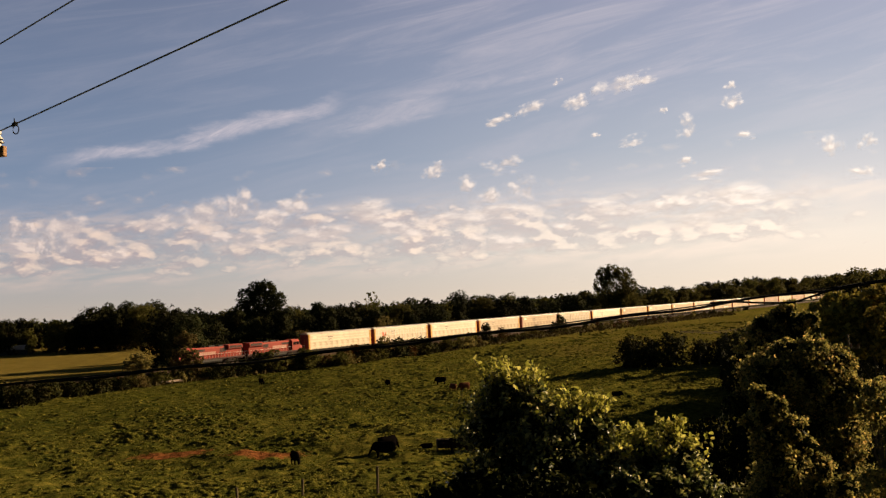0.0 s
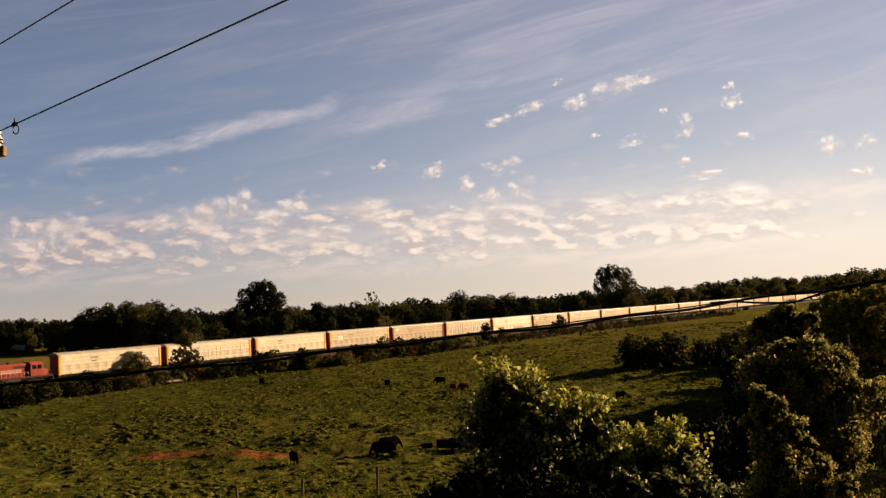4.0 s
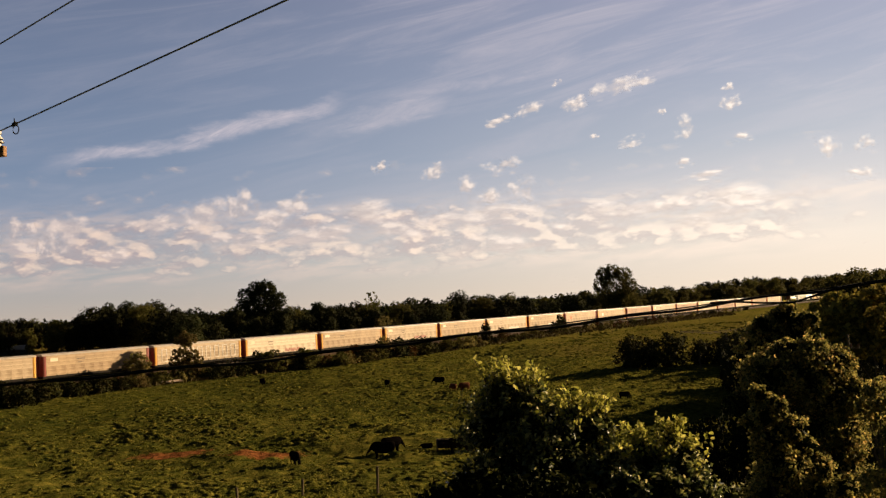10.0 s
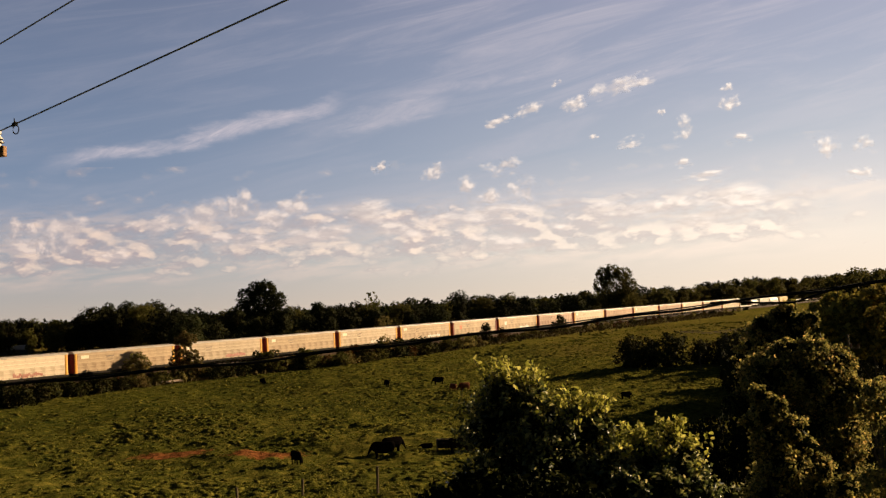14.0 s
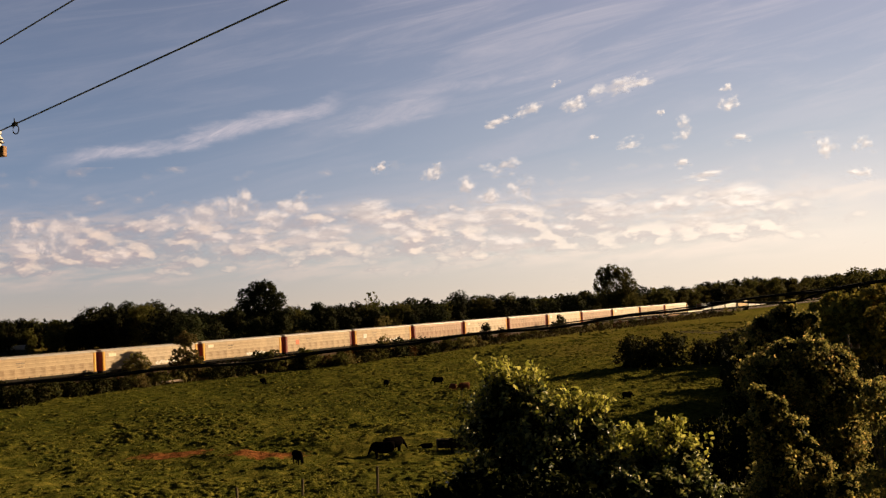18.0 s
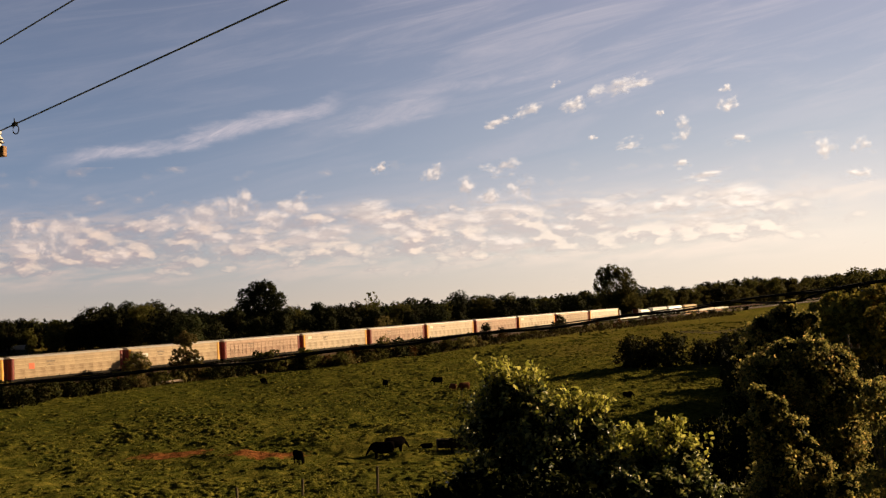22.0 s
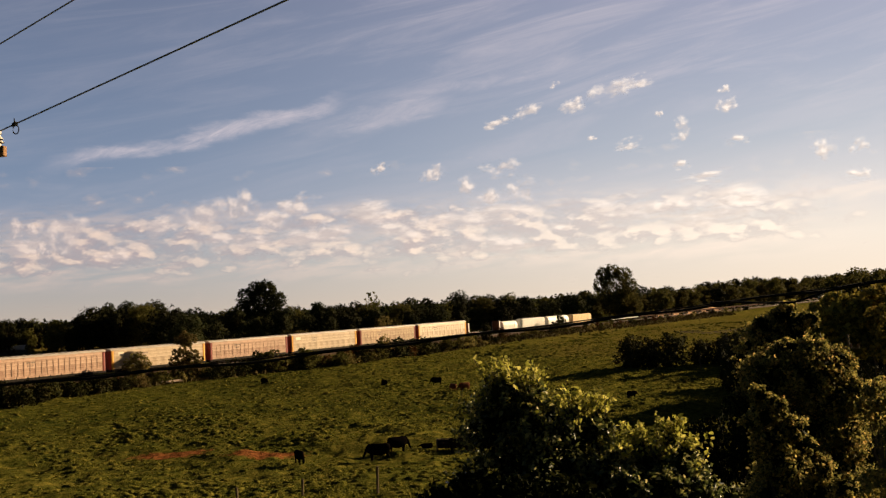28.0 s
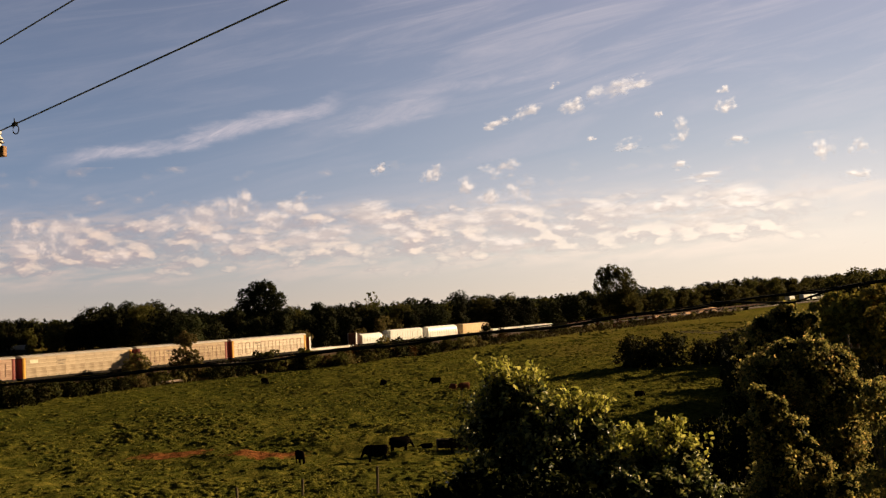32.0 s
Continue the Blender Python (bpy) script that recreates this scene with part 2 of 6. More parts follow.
def oval(c, rx, rz, n=10, axis="x", power=2.0):
    """A ring round c in the plane across the given axis."""
    out = []
    for i in range(n):
        a = 2 * math.pi * i / n
        u = math.copysign(abs(math.cos(a)) ** (2 / power), math.cos(a)) * rx
        v = math.copysign(abs(math.sin(a)) ** (2 / power), math.sin(a)) * rz
        out.append((c[0], c[1] + u, c[2] + v) if axis == "x" else (c[0] + u, c[1] + v, c[2]))
    return out


def finish(name, bm, material, bevel=0.0, smooth=False):
    if bevel:
        bmesh.ops.bevel(bm, geom=bm.edges[:], offset=bevel, segments=1, affect="EDGES")
    bmesh.ops.recalc_face_normals(bm, faces=bm.faces[:])
    me = bpy.data.meshes.new(name)
    bm.to_mesh(me)
    bm.free()
    me.materials.append(material)
    if smooth:
        me.shade_smooth()
    return me


def part(name, bm, material, parent, label="", bevel=0.0, smooth=False, at=None):
    """One mesh under a thing or a part."""
    me = bm if isinstance(bm, bpy.types.Mesh) else finish(name, bm, material, bevel, smooth)
    ob = new(name, me)
    ob.parent = parent
    if at is not None:
        ob.matrix_basis = at
    return tagged(ob, label)


def thing(name, label, category, group="", m=None, kind=""):
    ob = new(name)
    ob.empty_display_size = 0.2
    if m is not None:
        ob.matrix_basis = m
    return tagged(ob, label, category, group, kind)


def quads(name, verts, material):
    """A mesh of loose leaves from an array of n x 4 x 3 (flat) or n x 6 x 3 (folded along the rib)."""
    n, k = verts.shape[:2]
    one = np.array([[0, 1, 2, 3]] if k == 4 else [[0, 1, 2, 3], [0, 3, 4, 5]])
    idx = (np.arange(n)[:, None, None] * k + one[None]).reshape(-1).astype(np.int32)
    me = bpy.data.meshes.new(name)
    me.vertices.add(k * n)
    me.vertices.foreach_set("co", np.ascontiguousarray(verts, dtype=np.float32).ravel())
    me.loops.add(len(idx))
    me.loops.foreach_set("vertex_index", idx)
    me.polygons.add(len(idx) // 4)
    me.polygons.foreach_set("loop_start", np.arange(0, len(idx), 4, dtype=np.int32))
    me.update(calc_edges=True)
    me.validate()
    me.materials.append(material)
    return me


def unit(rng, n):
    v = rng.normal(size=(n, 3))
    return v / np.linalg.norm(v, axis=1, keepdims=True)


def leaves(rng, centres, outward, size, wide=0.6, droop=0.25, follow=0.6, folded=False):
    """Leaf quads at the centres, facing roughly outward, of varied size."""
    n = len(centres)
    nrm = outward * follow + unit(rng, n)
    nrm /= np.linalg.norm(nrm, axis=1, keepdims=True)
    t1 = np.cross(nrm, unit(rng, n))
    t1 /= np.linalg.norm(t1, axis=1, keepdims=True)
    t2 = np.cross(nrm, t1)
    s = (size * rng.uniform(0.6, 1.4, n))[:, None]
    v = np.empty((n, 4, 3))
    v[:, 0] = centres - t1 * s * 0.5
    v[:, 1] = centres + t2 * s * wide * 0.5 - nrm * s * droop * 0.4 - t1 * s * 0.08
    v[:, 2] = centres + t1 * s * 0.5 - nrm * s * droop
    v[:, 3] = centres - t2 * s * wide * 0.5 - nrm * s * droop * 0.4 - t1 * s * 0.08
    if folded:
        # a pointed oval, folded along its rib
        v = np.empty((n, 6, 3))
        v[:, 0] = centres - t1 * s * 0.5
        for i, side, f, w, d in ((1, 1, -0.20, 0.46, 0.10), (2, 1, 0.20, 0.40, 0.22), (4, -1, 0.20, 0.40, 0.22), (5, -1, -0.20, 0.46, 0.10)):
            v[:, i] = centres + t1 * s * f + t2 * s * wide * w * side + nrm * s * (0.10 - d * droop * 1.6)
        v[:, 3] = centres + t1 * s * 0.5 - nrm * s * droop
    return v


def crown_points(rng, lobes, n, clump=0.16, per=6, shell=(0.86, 1.0), floor=None):
    """Points in clumps on the shells of uneven lobes, and their outward directions."""
    lobes = np.array(lobes, float)
    w = lobes[:, 3] ** 1.8
    k = rng.choice(len(lobes), n // per, p=w / w.sum())
    d = unit(rng, len(k))
    r = rng.uniform(*shell, len(k)) * (1 + 0.10 * np.sin(5 * d[:, 0] + 3 * d[:, 2] + k) + 0.08 * np.sin(9 * d[:, 1] + 7 * d[:, 2] + 2 * k))
    c = lobes[k, :3] + d * r[:, None] * lobes[k, 3:4] * np.array((1, 1, 0.88))
    c = np.repeat(c, per, 0) + rng.normal(size=(len(k) * per, 3)) * np.repeat(lobes[k, 3] * clump, per)[:, None] * 0.6
    d = np.repeat(d, per, 0)
    if floor is not None:
        keep = c[:, 2] > floor
        c, d = c[keep], d[keep]
    return c, d


def lobed(rng, height, width, base=0.25, n=14, top=1.0):
    """Lobes of a tree's crown: many near the middle, fewer at the top."""
    out = []
    for i in range(n):
        f = (i + 0.5) / n
        z = height * (base + (1 - base) * f * 0.92)
        prof = (math.sin(math.pi * min(1, 0.22 + 0.62 * f)) ** 0.6) * (top if f > 0.6 else 1)
        a = rng.uniform(0, 2 * math.pi)
        off = width * 0.5 * prof * rng.uniform(0.25, 0.72)
        out.append((math.cos(a) * off, math.sin(a) * off, z, width * rng.uniform(0.18, 0.29) * (0.6 + 0.5 * prof)))
    return out


def trunk_mesh(rng, height, radius, lobes, reach=0.9):
    """A tapered trunk with limbs to its lobes."""
    bm = bmesh.new()
    pts, p = [], Vector((0, 0, -0.4))
    steps = 5
    for i in range(steps + 1):
        pts.append((p.copy(), radius * (1.25 - 1.1 * i / steps)))
        p = p + Vector((rng.normal() * 0.03 * height, rng.normal() * 0.03 * height, height * 0.78 / steps))
    for (a, ra), (b, rb) in zip(pts, pts[1:]):
        tube(bm, a, b, ra, rb, 7)
    for x, y, z, r in lobes:
        i = min(steps - 1, max(1, int(z / height * steps * 0.7)))
        a, ra = pts[i]
        tube(bm, a, a.lerp(Vector((x, y, z)), reach), ra * 0.5, ra * 0.12, 5)
    return finish("trunk", bm, BARK)


# ---- clouds and haze ----
SKY_R = 4000.0
SKY_GLOW = 0.758


def sky_pose(az, el, r=SKY_R):
    """A pose far out in the bearing az and elevation el (degrees), facing the eye."""
    a, e = radians(az), radians(el)
    p = Vector((math.sin(a) * math.cos(e), math.cos(a) * math.cos(e), math.sin(e))) * r + Vector(EYE)
    return Matrix.Translation(p) @ Matrix.Rotation(-a, 4, "Z") @ Matrix.Rotation(e, 4, "X")


def glow_out(t, out, col, alpha, strength, fade=None):
    em, tr, mx = t.nodes.new("ShaderNodeEmission"), t.nodes.new("ShaderNodeBsdfTransparent"), t.nodes.new("ShaderNodeMixShader")
    if isinstance(col, tuple):
        em.inputs[0].default_value = (*col, 1)
    else:
        t.links.new(col, em.inputs[0])
    em.inputs[1].default_value = strength * SKY_GLOW
    if fade is not None:
        alpha = calc(t, "MULTIPLY", alpha, calc(t, "SUBTRACT", 1.0, step(t, calc(t, "ABSOLUTE", fade), 34.0, 52.0)))
    t.links.new(alpha, mx.inputs[0])
    t.links.new(tr.outputs[0], mx.inputs[1])
    t.links.new(em.outputs[0], mx.inputs[2])
    t.links.new(mx.outputs[0], out.inputs[0])


def uv_split(t):
    uv = t.nodes.new("ShaderNodeUVMap")
    uv.uv_map = "sky"
    s = t.nodes.new("ShaderNodeSeparateXYZ")
    t.links.new(uv.outputs[0], s.inputs[0])
    return uv.outputs[0], s.outputs[0], s.outputs[1]


def uv_noise(t, vec, scale, detail, rough, stretch=(1, 1, 1), turn=0.0, shift=(0, 0, 0), warp=0.0):
    mp, n = t.nodes.new("ShaderNodeMapping"), t.nodes.new("ShaderNodeTexNoise")
    mp.vector_type = "TEXTURE" if turn else "POINT"
    mp.inputs["Rotation"].default_value = (0, 0, turn)
    mp.inputs["Scale"].default_value = tuple(1 / s for s in stretch) if turn else stretch
    mp.inputs["Location"].default_value = shift
    t.links.new(vec, mp.inputs[0])
    t.links.new(mp.outputs[0], n.inputs["Vector"])
    n.inputs["Scale"].default_value, n.inputs["Detail"].default_value, n.inputs["Roughness"].default_value, n.inputs["Distortion"].default_value = scale, detail, rough, warp
    return n.outputs["Fac"]


def puffs(t, vec, scale, stretch, shift=(0, 0, 0)):
    """Rounded heads on heads: high at the middle of a puff, low between puffs."""
    mp, n = t.nodes.new("ShaderNodeMapping"), t.nodes.new("ShaderNodeTexVoronoi")
    mp.inputs["Scale"].default_value, mp.inputs["Location"].default_value = stretch, shift
    t.links.new(vec, mp.inputs[0])
    t.links.new(mp.outputs[0], n.inputs["Vector"])
    n.voronoi_dimensions, n.feature, n.distance = "2D", "SMOOTH_F1", "EUCLIDEAN"
    n.inputs["Scale"].default_value, n.inputs["Smoothness"].default_value = scale, 1.0
    n.inputs["Detail"].default_value, n.inputs["Roughness"].default_value, n.inputs["Lacunarity"].default_value = 3.0, 0.46, 2.2
    return calc(t, "SUBTRACT", 1.12, n.outputs["Distance"])


def warped(t, vec, scale, amount):
    """The map, shifted about by a noise."""
    n, sub, mul, add = t.nodes.new("ShaderNodeTexNoise"), t.nodes.new("ShaderNodeVectorMath"), t.nodes.new("ShaderNodeVectorMath"), t.nodes.new("ShaderNodeVectorMath")
    n.inputs["Scale"].default_value, n.inputs["Detail"].default_value = scale, 4.0
    t.links.new(vec, n.inputs["Vector"])
    sub.operation, mul.operation = "SUBTRACT", "MULTIPLY"
    sub.inputs[1].default_value, mul.inputs[1].default_value = (0.5, 0.5, 0.5), (amount, amount * 0.6, 0)
    t.links.new(n.outputs["Color"], sub.inputs[0])
    t.links.new(sub.outputs[0], mul.inputs[0])
    t.links.new(vec, add.inputs[0])
    t.links.new(mul.outputs[0], add.inputs[1])
    return add.outputs[0]


def step(t, v, lo, hi):
    n = t.nodes.new("ShaderNodeMapRange")
    n.interpolation_type = "SMOOTHSTEP"
    t.links.new(v, n.inputs[0])
    n.inputs[1].default_value, n.inputs[2].default_value = lo, hi
    return n.outputs[0]


def sky_band(name, radius, material, lo, hi, label):
    """A stretch of sky behind the land, its map in degrees of bearing and elevation."""
    els = np.linspace(lo, hi, 13)
    azs = np.arange(-52, 52.1, 4)
    verts, uvs = [], []
    for e in els:
        for a in azs:
            p = sky_pose(a, e, radius).translation
            verts.append(p)
            uvs.append((a, e))
    n = len(azs)
    faces = [(i * n + j, i * n + j + 1, (i + 1) * n + j + 1, (i + 1) * n + j) for i in range(len(els) - 1) for j in range(n - 1)]
    me = bpy.data.meshes.new(name)
    me.from_pydata(verts, [], faces)
    lay = me.uv_layers.new(name="sky")
    for lp in me.loops:
        lay.data[lp.index].uv = uvs[lp.vertex_index]
    me.materials.append(material)
    me.shade_smooth()
    return tagged(new(name, me), label, "sky", kind="structure")


def gradient(t, el, stops):
    return ramp(t, calc(t, "DIVIDE", el, 20.0, True), [(e / 20.0, c) for e, c in stops])


def haze_material():
    """The evening sky up to thirty degrees: blue above, warm low down, paler towards the sun."""
    m, t, b, out = nodes_of("evening_sky")
    vec, az, el = uv_split(t)
    left = gradient(t, el, [(0.0, (0.38, 0.325, 0.28)), (2.5, (0.275, 0.29, 0.305)), (5.5, (0.185, 0.228, 0.308)), (8.0, (0.15, 0.198, 0.288)), (12.0, (0.126, 0.166, 0.253)), (18.0, (0.108, 0.136, 0.213))])
    right = gradient(t, el, [(0.0, (0.75, 0.62, 0.49)), (2.5, (0.73, 0.64, 0.545)), (5.5, (0.57, 0.54, 0.53)), (8.0, (0.42, 0.435, 0.475)), (12.0, (0.325, 0.347, 0.425)), (18.0, (0.275, 0.28, 0.375))])
    col = mixed(t, step(t, az, -24.0, 30.0), left, right)
    a = calc(t, "MULTIPLY", calc(t, "SUBTRACT", 1.0, step(t, el, 19.0, 30.0)), 0.94)
    glow_out(t, out, col, a, 1.0, az)
    return m


def streak_mask(t, az, el, az0, el0, az1, el1, wide):
    """A soft slanting band between two points of the sky."""
    slope = (el1 - el0) / (az1 - az0)
    d = calc(t, "SUBTRACT", calc(t, "SUBTRACT", el, el0), calc(t, "MULTIPLY", calc(t, "SUBTRACT", az, az0), slope))
    uv = t.nodes.new("ShaderNodeUVMap")
    uv.uv_map = "sky"
    d = calc(t, "ADD", d, calc(t, "MULTIPLY", calc(t, "SUBTRACT", uv_noise(t, uv.outputs[0], 1.0, 5, 0.6, (0.16, 0.5, 1), 0.0, (az0, el0, 0)), 0.5), 2.6))
    across = calc(t, "SUBTRACT", 1.0, step(t, calc(t, "ABSOLUTE", d), 0.0, wide))
    return calc(t, "MULTIPLY", across, calc(t, "MULTIPLY", step(t, az, az0, az0 + 5.0), calc(t, "SUBTRACT", 1.0, step(t, az, az1 - 2.0, az1 + 0.6))))


def cirrus_material():
    """Thin streaked cirrus in slanting bands."""
    m, t, b, out = nodes_of("cirrus")
    vec, az, el = uv_split(t)
    streak = uv_noise(t, vec, 1.0, 7, 0.66, (0.07, 0.62, 1), radians(10), (3.1, 0.7, 0), 0.7)
    fine = uv_noise(t, vec, 1.0, 6, 0.7, (0.35, 1.3, 1), radians(16), (5.1, 2.7, 0), 0.9)
    broad = uv_noise(t, vec, 1.0, 4, 0.5, (0.03, 0.13, 1), radians(11), (1.3, 4.2, 0), 0.4)
    cir = calc(t, "MULTIPLY", step(t, streak, 0.40, 0.80), step(t, broad, 0.24, 0.56))
    cir = calc(t, "MULTIPLY", cir, calc(t, "MULTIPLY", step(t, el, 3.0, 7.0), calc(t, "ADD", 0.45, calc(t, "MULTIPLY", step(t, az, -18.0, 8.0), 0.55))))
    wisp = streak_mask(t, az, el, -22.5, 7.75, -5.0, 11.35, 0.72)
    wisp2 = calc(t, "MULTIPLY", streak_mask(t, az, el, -9.0, 9.3, 1.2, 11.4, 0.8), 0.6)
    wisp3 = calc(t, "MULTIPLY", streak_mask(t, az, el, -6.0, 11.0, 9.0, 13.2, 1.0), 0.4)
    wisp = calc(t, "MAXIMUM", wisp, calc(t, "MAXIMUM", wisp2, wisp3))
    wisp = calc(t, "MULTIPLY", wisp, calc(t, "ADD", calc(t, "MULTIPLY", fine, 1.7), -0.30, True))
    a = calc(t, "MAXIMUM", calc(t, "MULTIPLY", cir, 0.42), wisp, True)
    glow_out(t, out, mixed(t, step(t, az, -12.0, 28.0), (0.44, 0.395, 0.43), (0.64, 0.55, 0.55)), a, 1.0, az)
    return m


def cumulus_material():
    """A broken band of small cumulus low over the wood."""
    m, t, b, out = nodes_of("cumulus_band")
    vec, az, el = uv_split(t)
    wide, tall = 0.46, 0.95
    bent = warped(t, vec, 1.1, 0.7)
    puff = puffs(t, bent, 1.0, (wide, tall, 1), (7.7, 2.1, 0))
    sunside = puffs(t, bent, 1.0, (wide, tall, 1), (7.7 + wide * 0.34, 2.1 + tall * 0.30, 0))
    patch = uv_noise(t, vec, 1.0, 3, 0.5, (0.10, 0.42, 1), 0.0, (0.4, 8.8, 0))
    window = calc(t, "MULTIPLY", step(t, el, 1.5, 3.2), calc(t, "SUBTRACT", 1.0, step(t, el, 4.6, 6.0)))
    edge = calc(t, "SUBTRACT", 1.0, step(t, az, 16.0, 25.0))
    cover = calc(t, "MULTIPLY", calc(t, "MULTIPLY", window, edge), calc(t, "ADD", 1.20, calc(t, "MULTIPLY", step(t, az, -8.0, 6.0), 0.35)))
    d = calc(t, "ADD", calc(t, "MULTIPLY", calc(t, "SUBTRACT", puff, 0.45), 2.0), calc(t, "SUBTRACT", calc(t, "ADD", cover, calc(t, "MULTIPLY", calc(t, "SUBTRACT", patch, 0.5), 2.2)), 0.95))
    a = calc(t, "MULTIPLY", step(t, d, -0.60, 1.25), 0.86)
    lit = step(t, calc(t, "SUBTRACT", puff, sunside), -0.10, 0.22)
    dim = mixed(t, step(t, az, -24.0, 26.0), (0.335, 0.270, 0.272), (0.56, 0.470, 0.42))
    bright = mixed(t, step(t, az, -24.0, 26.0), (0.63, 0.475, 0.385), (0.97, 0.79, 0.63))
    ripple = uv_noise(t, vec, 1.0, 7, 0.62, (0.30, 1.7, 1), radians(5), (2.2, 6.1, 0), 0.4)
    veil = calc(t, "MULTIPLY", calc(t, "MULTIPLY", step(t, el, 0.9, 2.4), calc(t, "SUBTRACT", 1.0, step(t, el, 4.6, 6.4))), calc(t, "MULTIPLY", edge, step(t, ripple, 0.30, 0.72)))
    a = calc(t, "MULTIPLY", a, calc(t, "SUBTRACT", 1.0, calc(t, "MULTIPLY", step(t, az, -4.0, 10.0), calc(t, "ADD", 0.10, calc(t, "MULTIPLY", ripple, 0.5)))))
    streak = calc(t, "MULTIPLY", streak_mask(t, az, el, 8.0, 3.3, 28.0, 5.1, 0.6), calc(t, "ADD", calc(t, "MULTIPLY", ripple, 1.6), -0.25, True))
    veil = calc(t, "MAXIMUM", veil, streak)
    whole = calc(t, "MAXIMUM", a, calc(t, "MULTIPLY", veil, 0.72))
    thin = calc(t, "MULTIPLY", calc(t, "SUBTRACT", 1.0, step(t, a, 0.0, 0.3)), 0.6)
    glow_out(t, out, mixed(t, calc(t, "MAXIMUM", calc(t, "MULTIPLY", lit, step(t, a, 0.0, 0.5)), thin), dim, bright), whole, 1.0, az)
    return m


def cloud_material():
    """One small cumulus: ragged edge, sunlit upper side, greyer foot."""
    m, t, b, out = nodes_of("small_cloud")
    vec, u, v = uv_split(t)
    info = t.nodes.new("ShaderNodeObjectInfo")
    off = t.nodes.new("ShaderNodeCombineXYZ")
    t.links.new(calc(t, "MULTIPLY", info.outputs["Random"], 61.0), off.inputs[0])
    t.links.new(calc(t, "MULTIPLY", info.outputs["Random"], 37.0), off.inputs[1])
    add = t.nodes.new("ShaderNodeVectorMath")
    t.links.new(vec, add.inputs[0])
    t.links.new(off.outputs[0], add.inputs[1])
    bent = warped(t, add.outputs[0], 1.6, 0.35)
    n1 = puffs(t, bent, 1.15, (1.25, 1, 1))
    n2 = puffs(t, bent, 1.15, (1.25, 1, 1), (0.20, 0.20, 0))
    rag = uv_noise(t, add.outputs[0], 1.3, 8, 0.6, (1.2, 1, 1))
    r = calc(t, "SQRT", calc(t, "ADD", calc(t, "POWER", u, 2.0), calc(t, "POWER", v, 2.0)))
    body = calc(t, "ADD", calc(t, "SUBTRACT", 0.62, calc(t, "MULTIPLY", r, 0.95)), calc(t, "ADD", calc(t, "MULTIPLY", calc(t, "SUBTRACT", n1, 0.45), 0.9), calc(t, "MULTIPLY", calc(t, "SUBTRACT", rag, 0.5), 1.5)))
    fade = calc(t, "SUBTRACT", 1.0, step(t, r, 0.7, 0.98))
    a = calc(t, "MULTIPLY", calc(t, "MULTIPLY", step(t, body, -0.12, 0.72), fade), 0.86)
    lit = step(t, calc(t, "ADD", calc(t, "MULTIPLY", calc(t, "SUBTRACT", n1, n2), 1.3), calc(t, "ADD", calc(t, "MULTIPLY", v, 0.5), calc(t, "MULTIPLY", u, 0.18))), -0.30, 0.52)
    place = t.nodes.new("ShaderNodeSeparateXYZ")
    t.links.new(info.outputs["Location"], place.inputs[0])
    sunward = step(t, place.outputs[0], -1700.0, 1700.0)
    col = mixed(t, lit, mixed(t, sunward, (0.36, 0.31, 0.31), (0.58, 0.49, 0.43)), mixed(t, sunward, (0.60, 0.48, 0.42), (0.86, 0.74, 0.64)))
    glow_out(t, out, col, a, 1.0)
    return m


sky_band("sky_backdrop", 4400.0, haze_material(), -0.6, 30.0, "blue evening sky turning warm and pale at the horizon")
sky_band("cirrus_backdrop", 4300.0, cirrus_material(), -0.4, 42.0, "thin streaked cirrus high in a blue sky")
sky_band("cumulus_backdrop", 4200.0, cumulus_material(), 0.6, 8.0, "broken band of small cream cumulus clouds")


def cloud_mesh():
    me = bpy.data.meshes.new("cloud")
    n = 9
    verts = [((i / (n - 1) * 2 - 1), 0.12 * (((i / (n - 1) * 2 - 1)) ** 2 + ((j / (n - 1) * 2 - 1)) ** 2), (j / (n - 1) * 2 - 1)) for j in range(n) for i in range(n)]
    me.from_pydata(verts, [], [(j * n + i, j * n + i + 1, (j + 1) * n + i + 1, (j + 1) * n + i) for j in range(n - 1) for i in range(n - 1)])
    lay = me.uv_layers.new(name="sky")
    for lp in me.loops:
        x, _, z = verts[lp.vertex_index]
        lay.data[lp.index].uv = (x, z)
    me.materials.append(cloud_material())
    me.shade_smooth()
    return me


CLOUD_MESH = cloud_mesh()
DRIFTING = []


def cloud(az, el, w, h, lean):
    """A small cloud: bearing, elevation, width and height in degrees, lean. The high ones drift faster."""
    high = el > 6.8
    ob = tagged(new("cloud", CLOUD_MESH), "small cream-white fair-weather cloud in the evening sky" if high else "cream-white cloud in the band above the wood", "cloud", "small clouds in the sky")
    ob.scale = (math.tan(radians(w / 2)) * SKY_R, 60.0, math.tan(radians(h / 2)) * SKY_R)
    tilt = Matrix.Rotation(radians(-lean), 4, "Y")
    dx, dy = (-0.0162 * (az + 5.9), -0.19) if high else (-0.0048 * (az + 9.1), -0.10)
    DRIFTING.append((ob, [(0.0, sky_pose(az, el) @ tilt), (32.0, sky_pose(az + dx, el + dy) @ tilt)]))
    ob.matrix_basis = sky_pose(az, el) @ tilt @ Matrix.Diagonal((*ob.scale, 1))


cloud(10.07, 11.41, 3.25, 1.74, 12.2)
cloud(11.81, 11.69, 2.79, 1.13, 9.2)
cloud(5.41, 10.42, 2.42, 1.33, 17.2)
cloud(3.45, 9.97, 2.32, 0.92, 7.2)
cloud(13.89, 8.92, 1.95, 1.64, 32.2)
cloud(11.05, 8.32, 2.32, 0.92, 12.2)
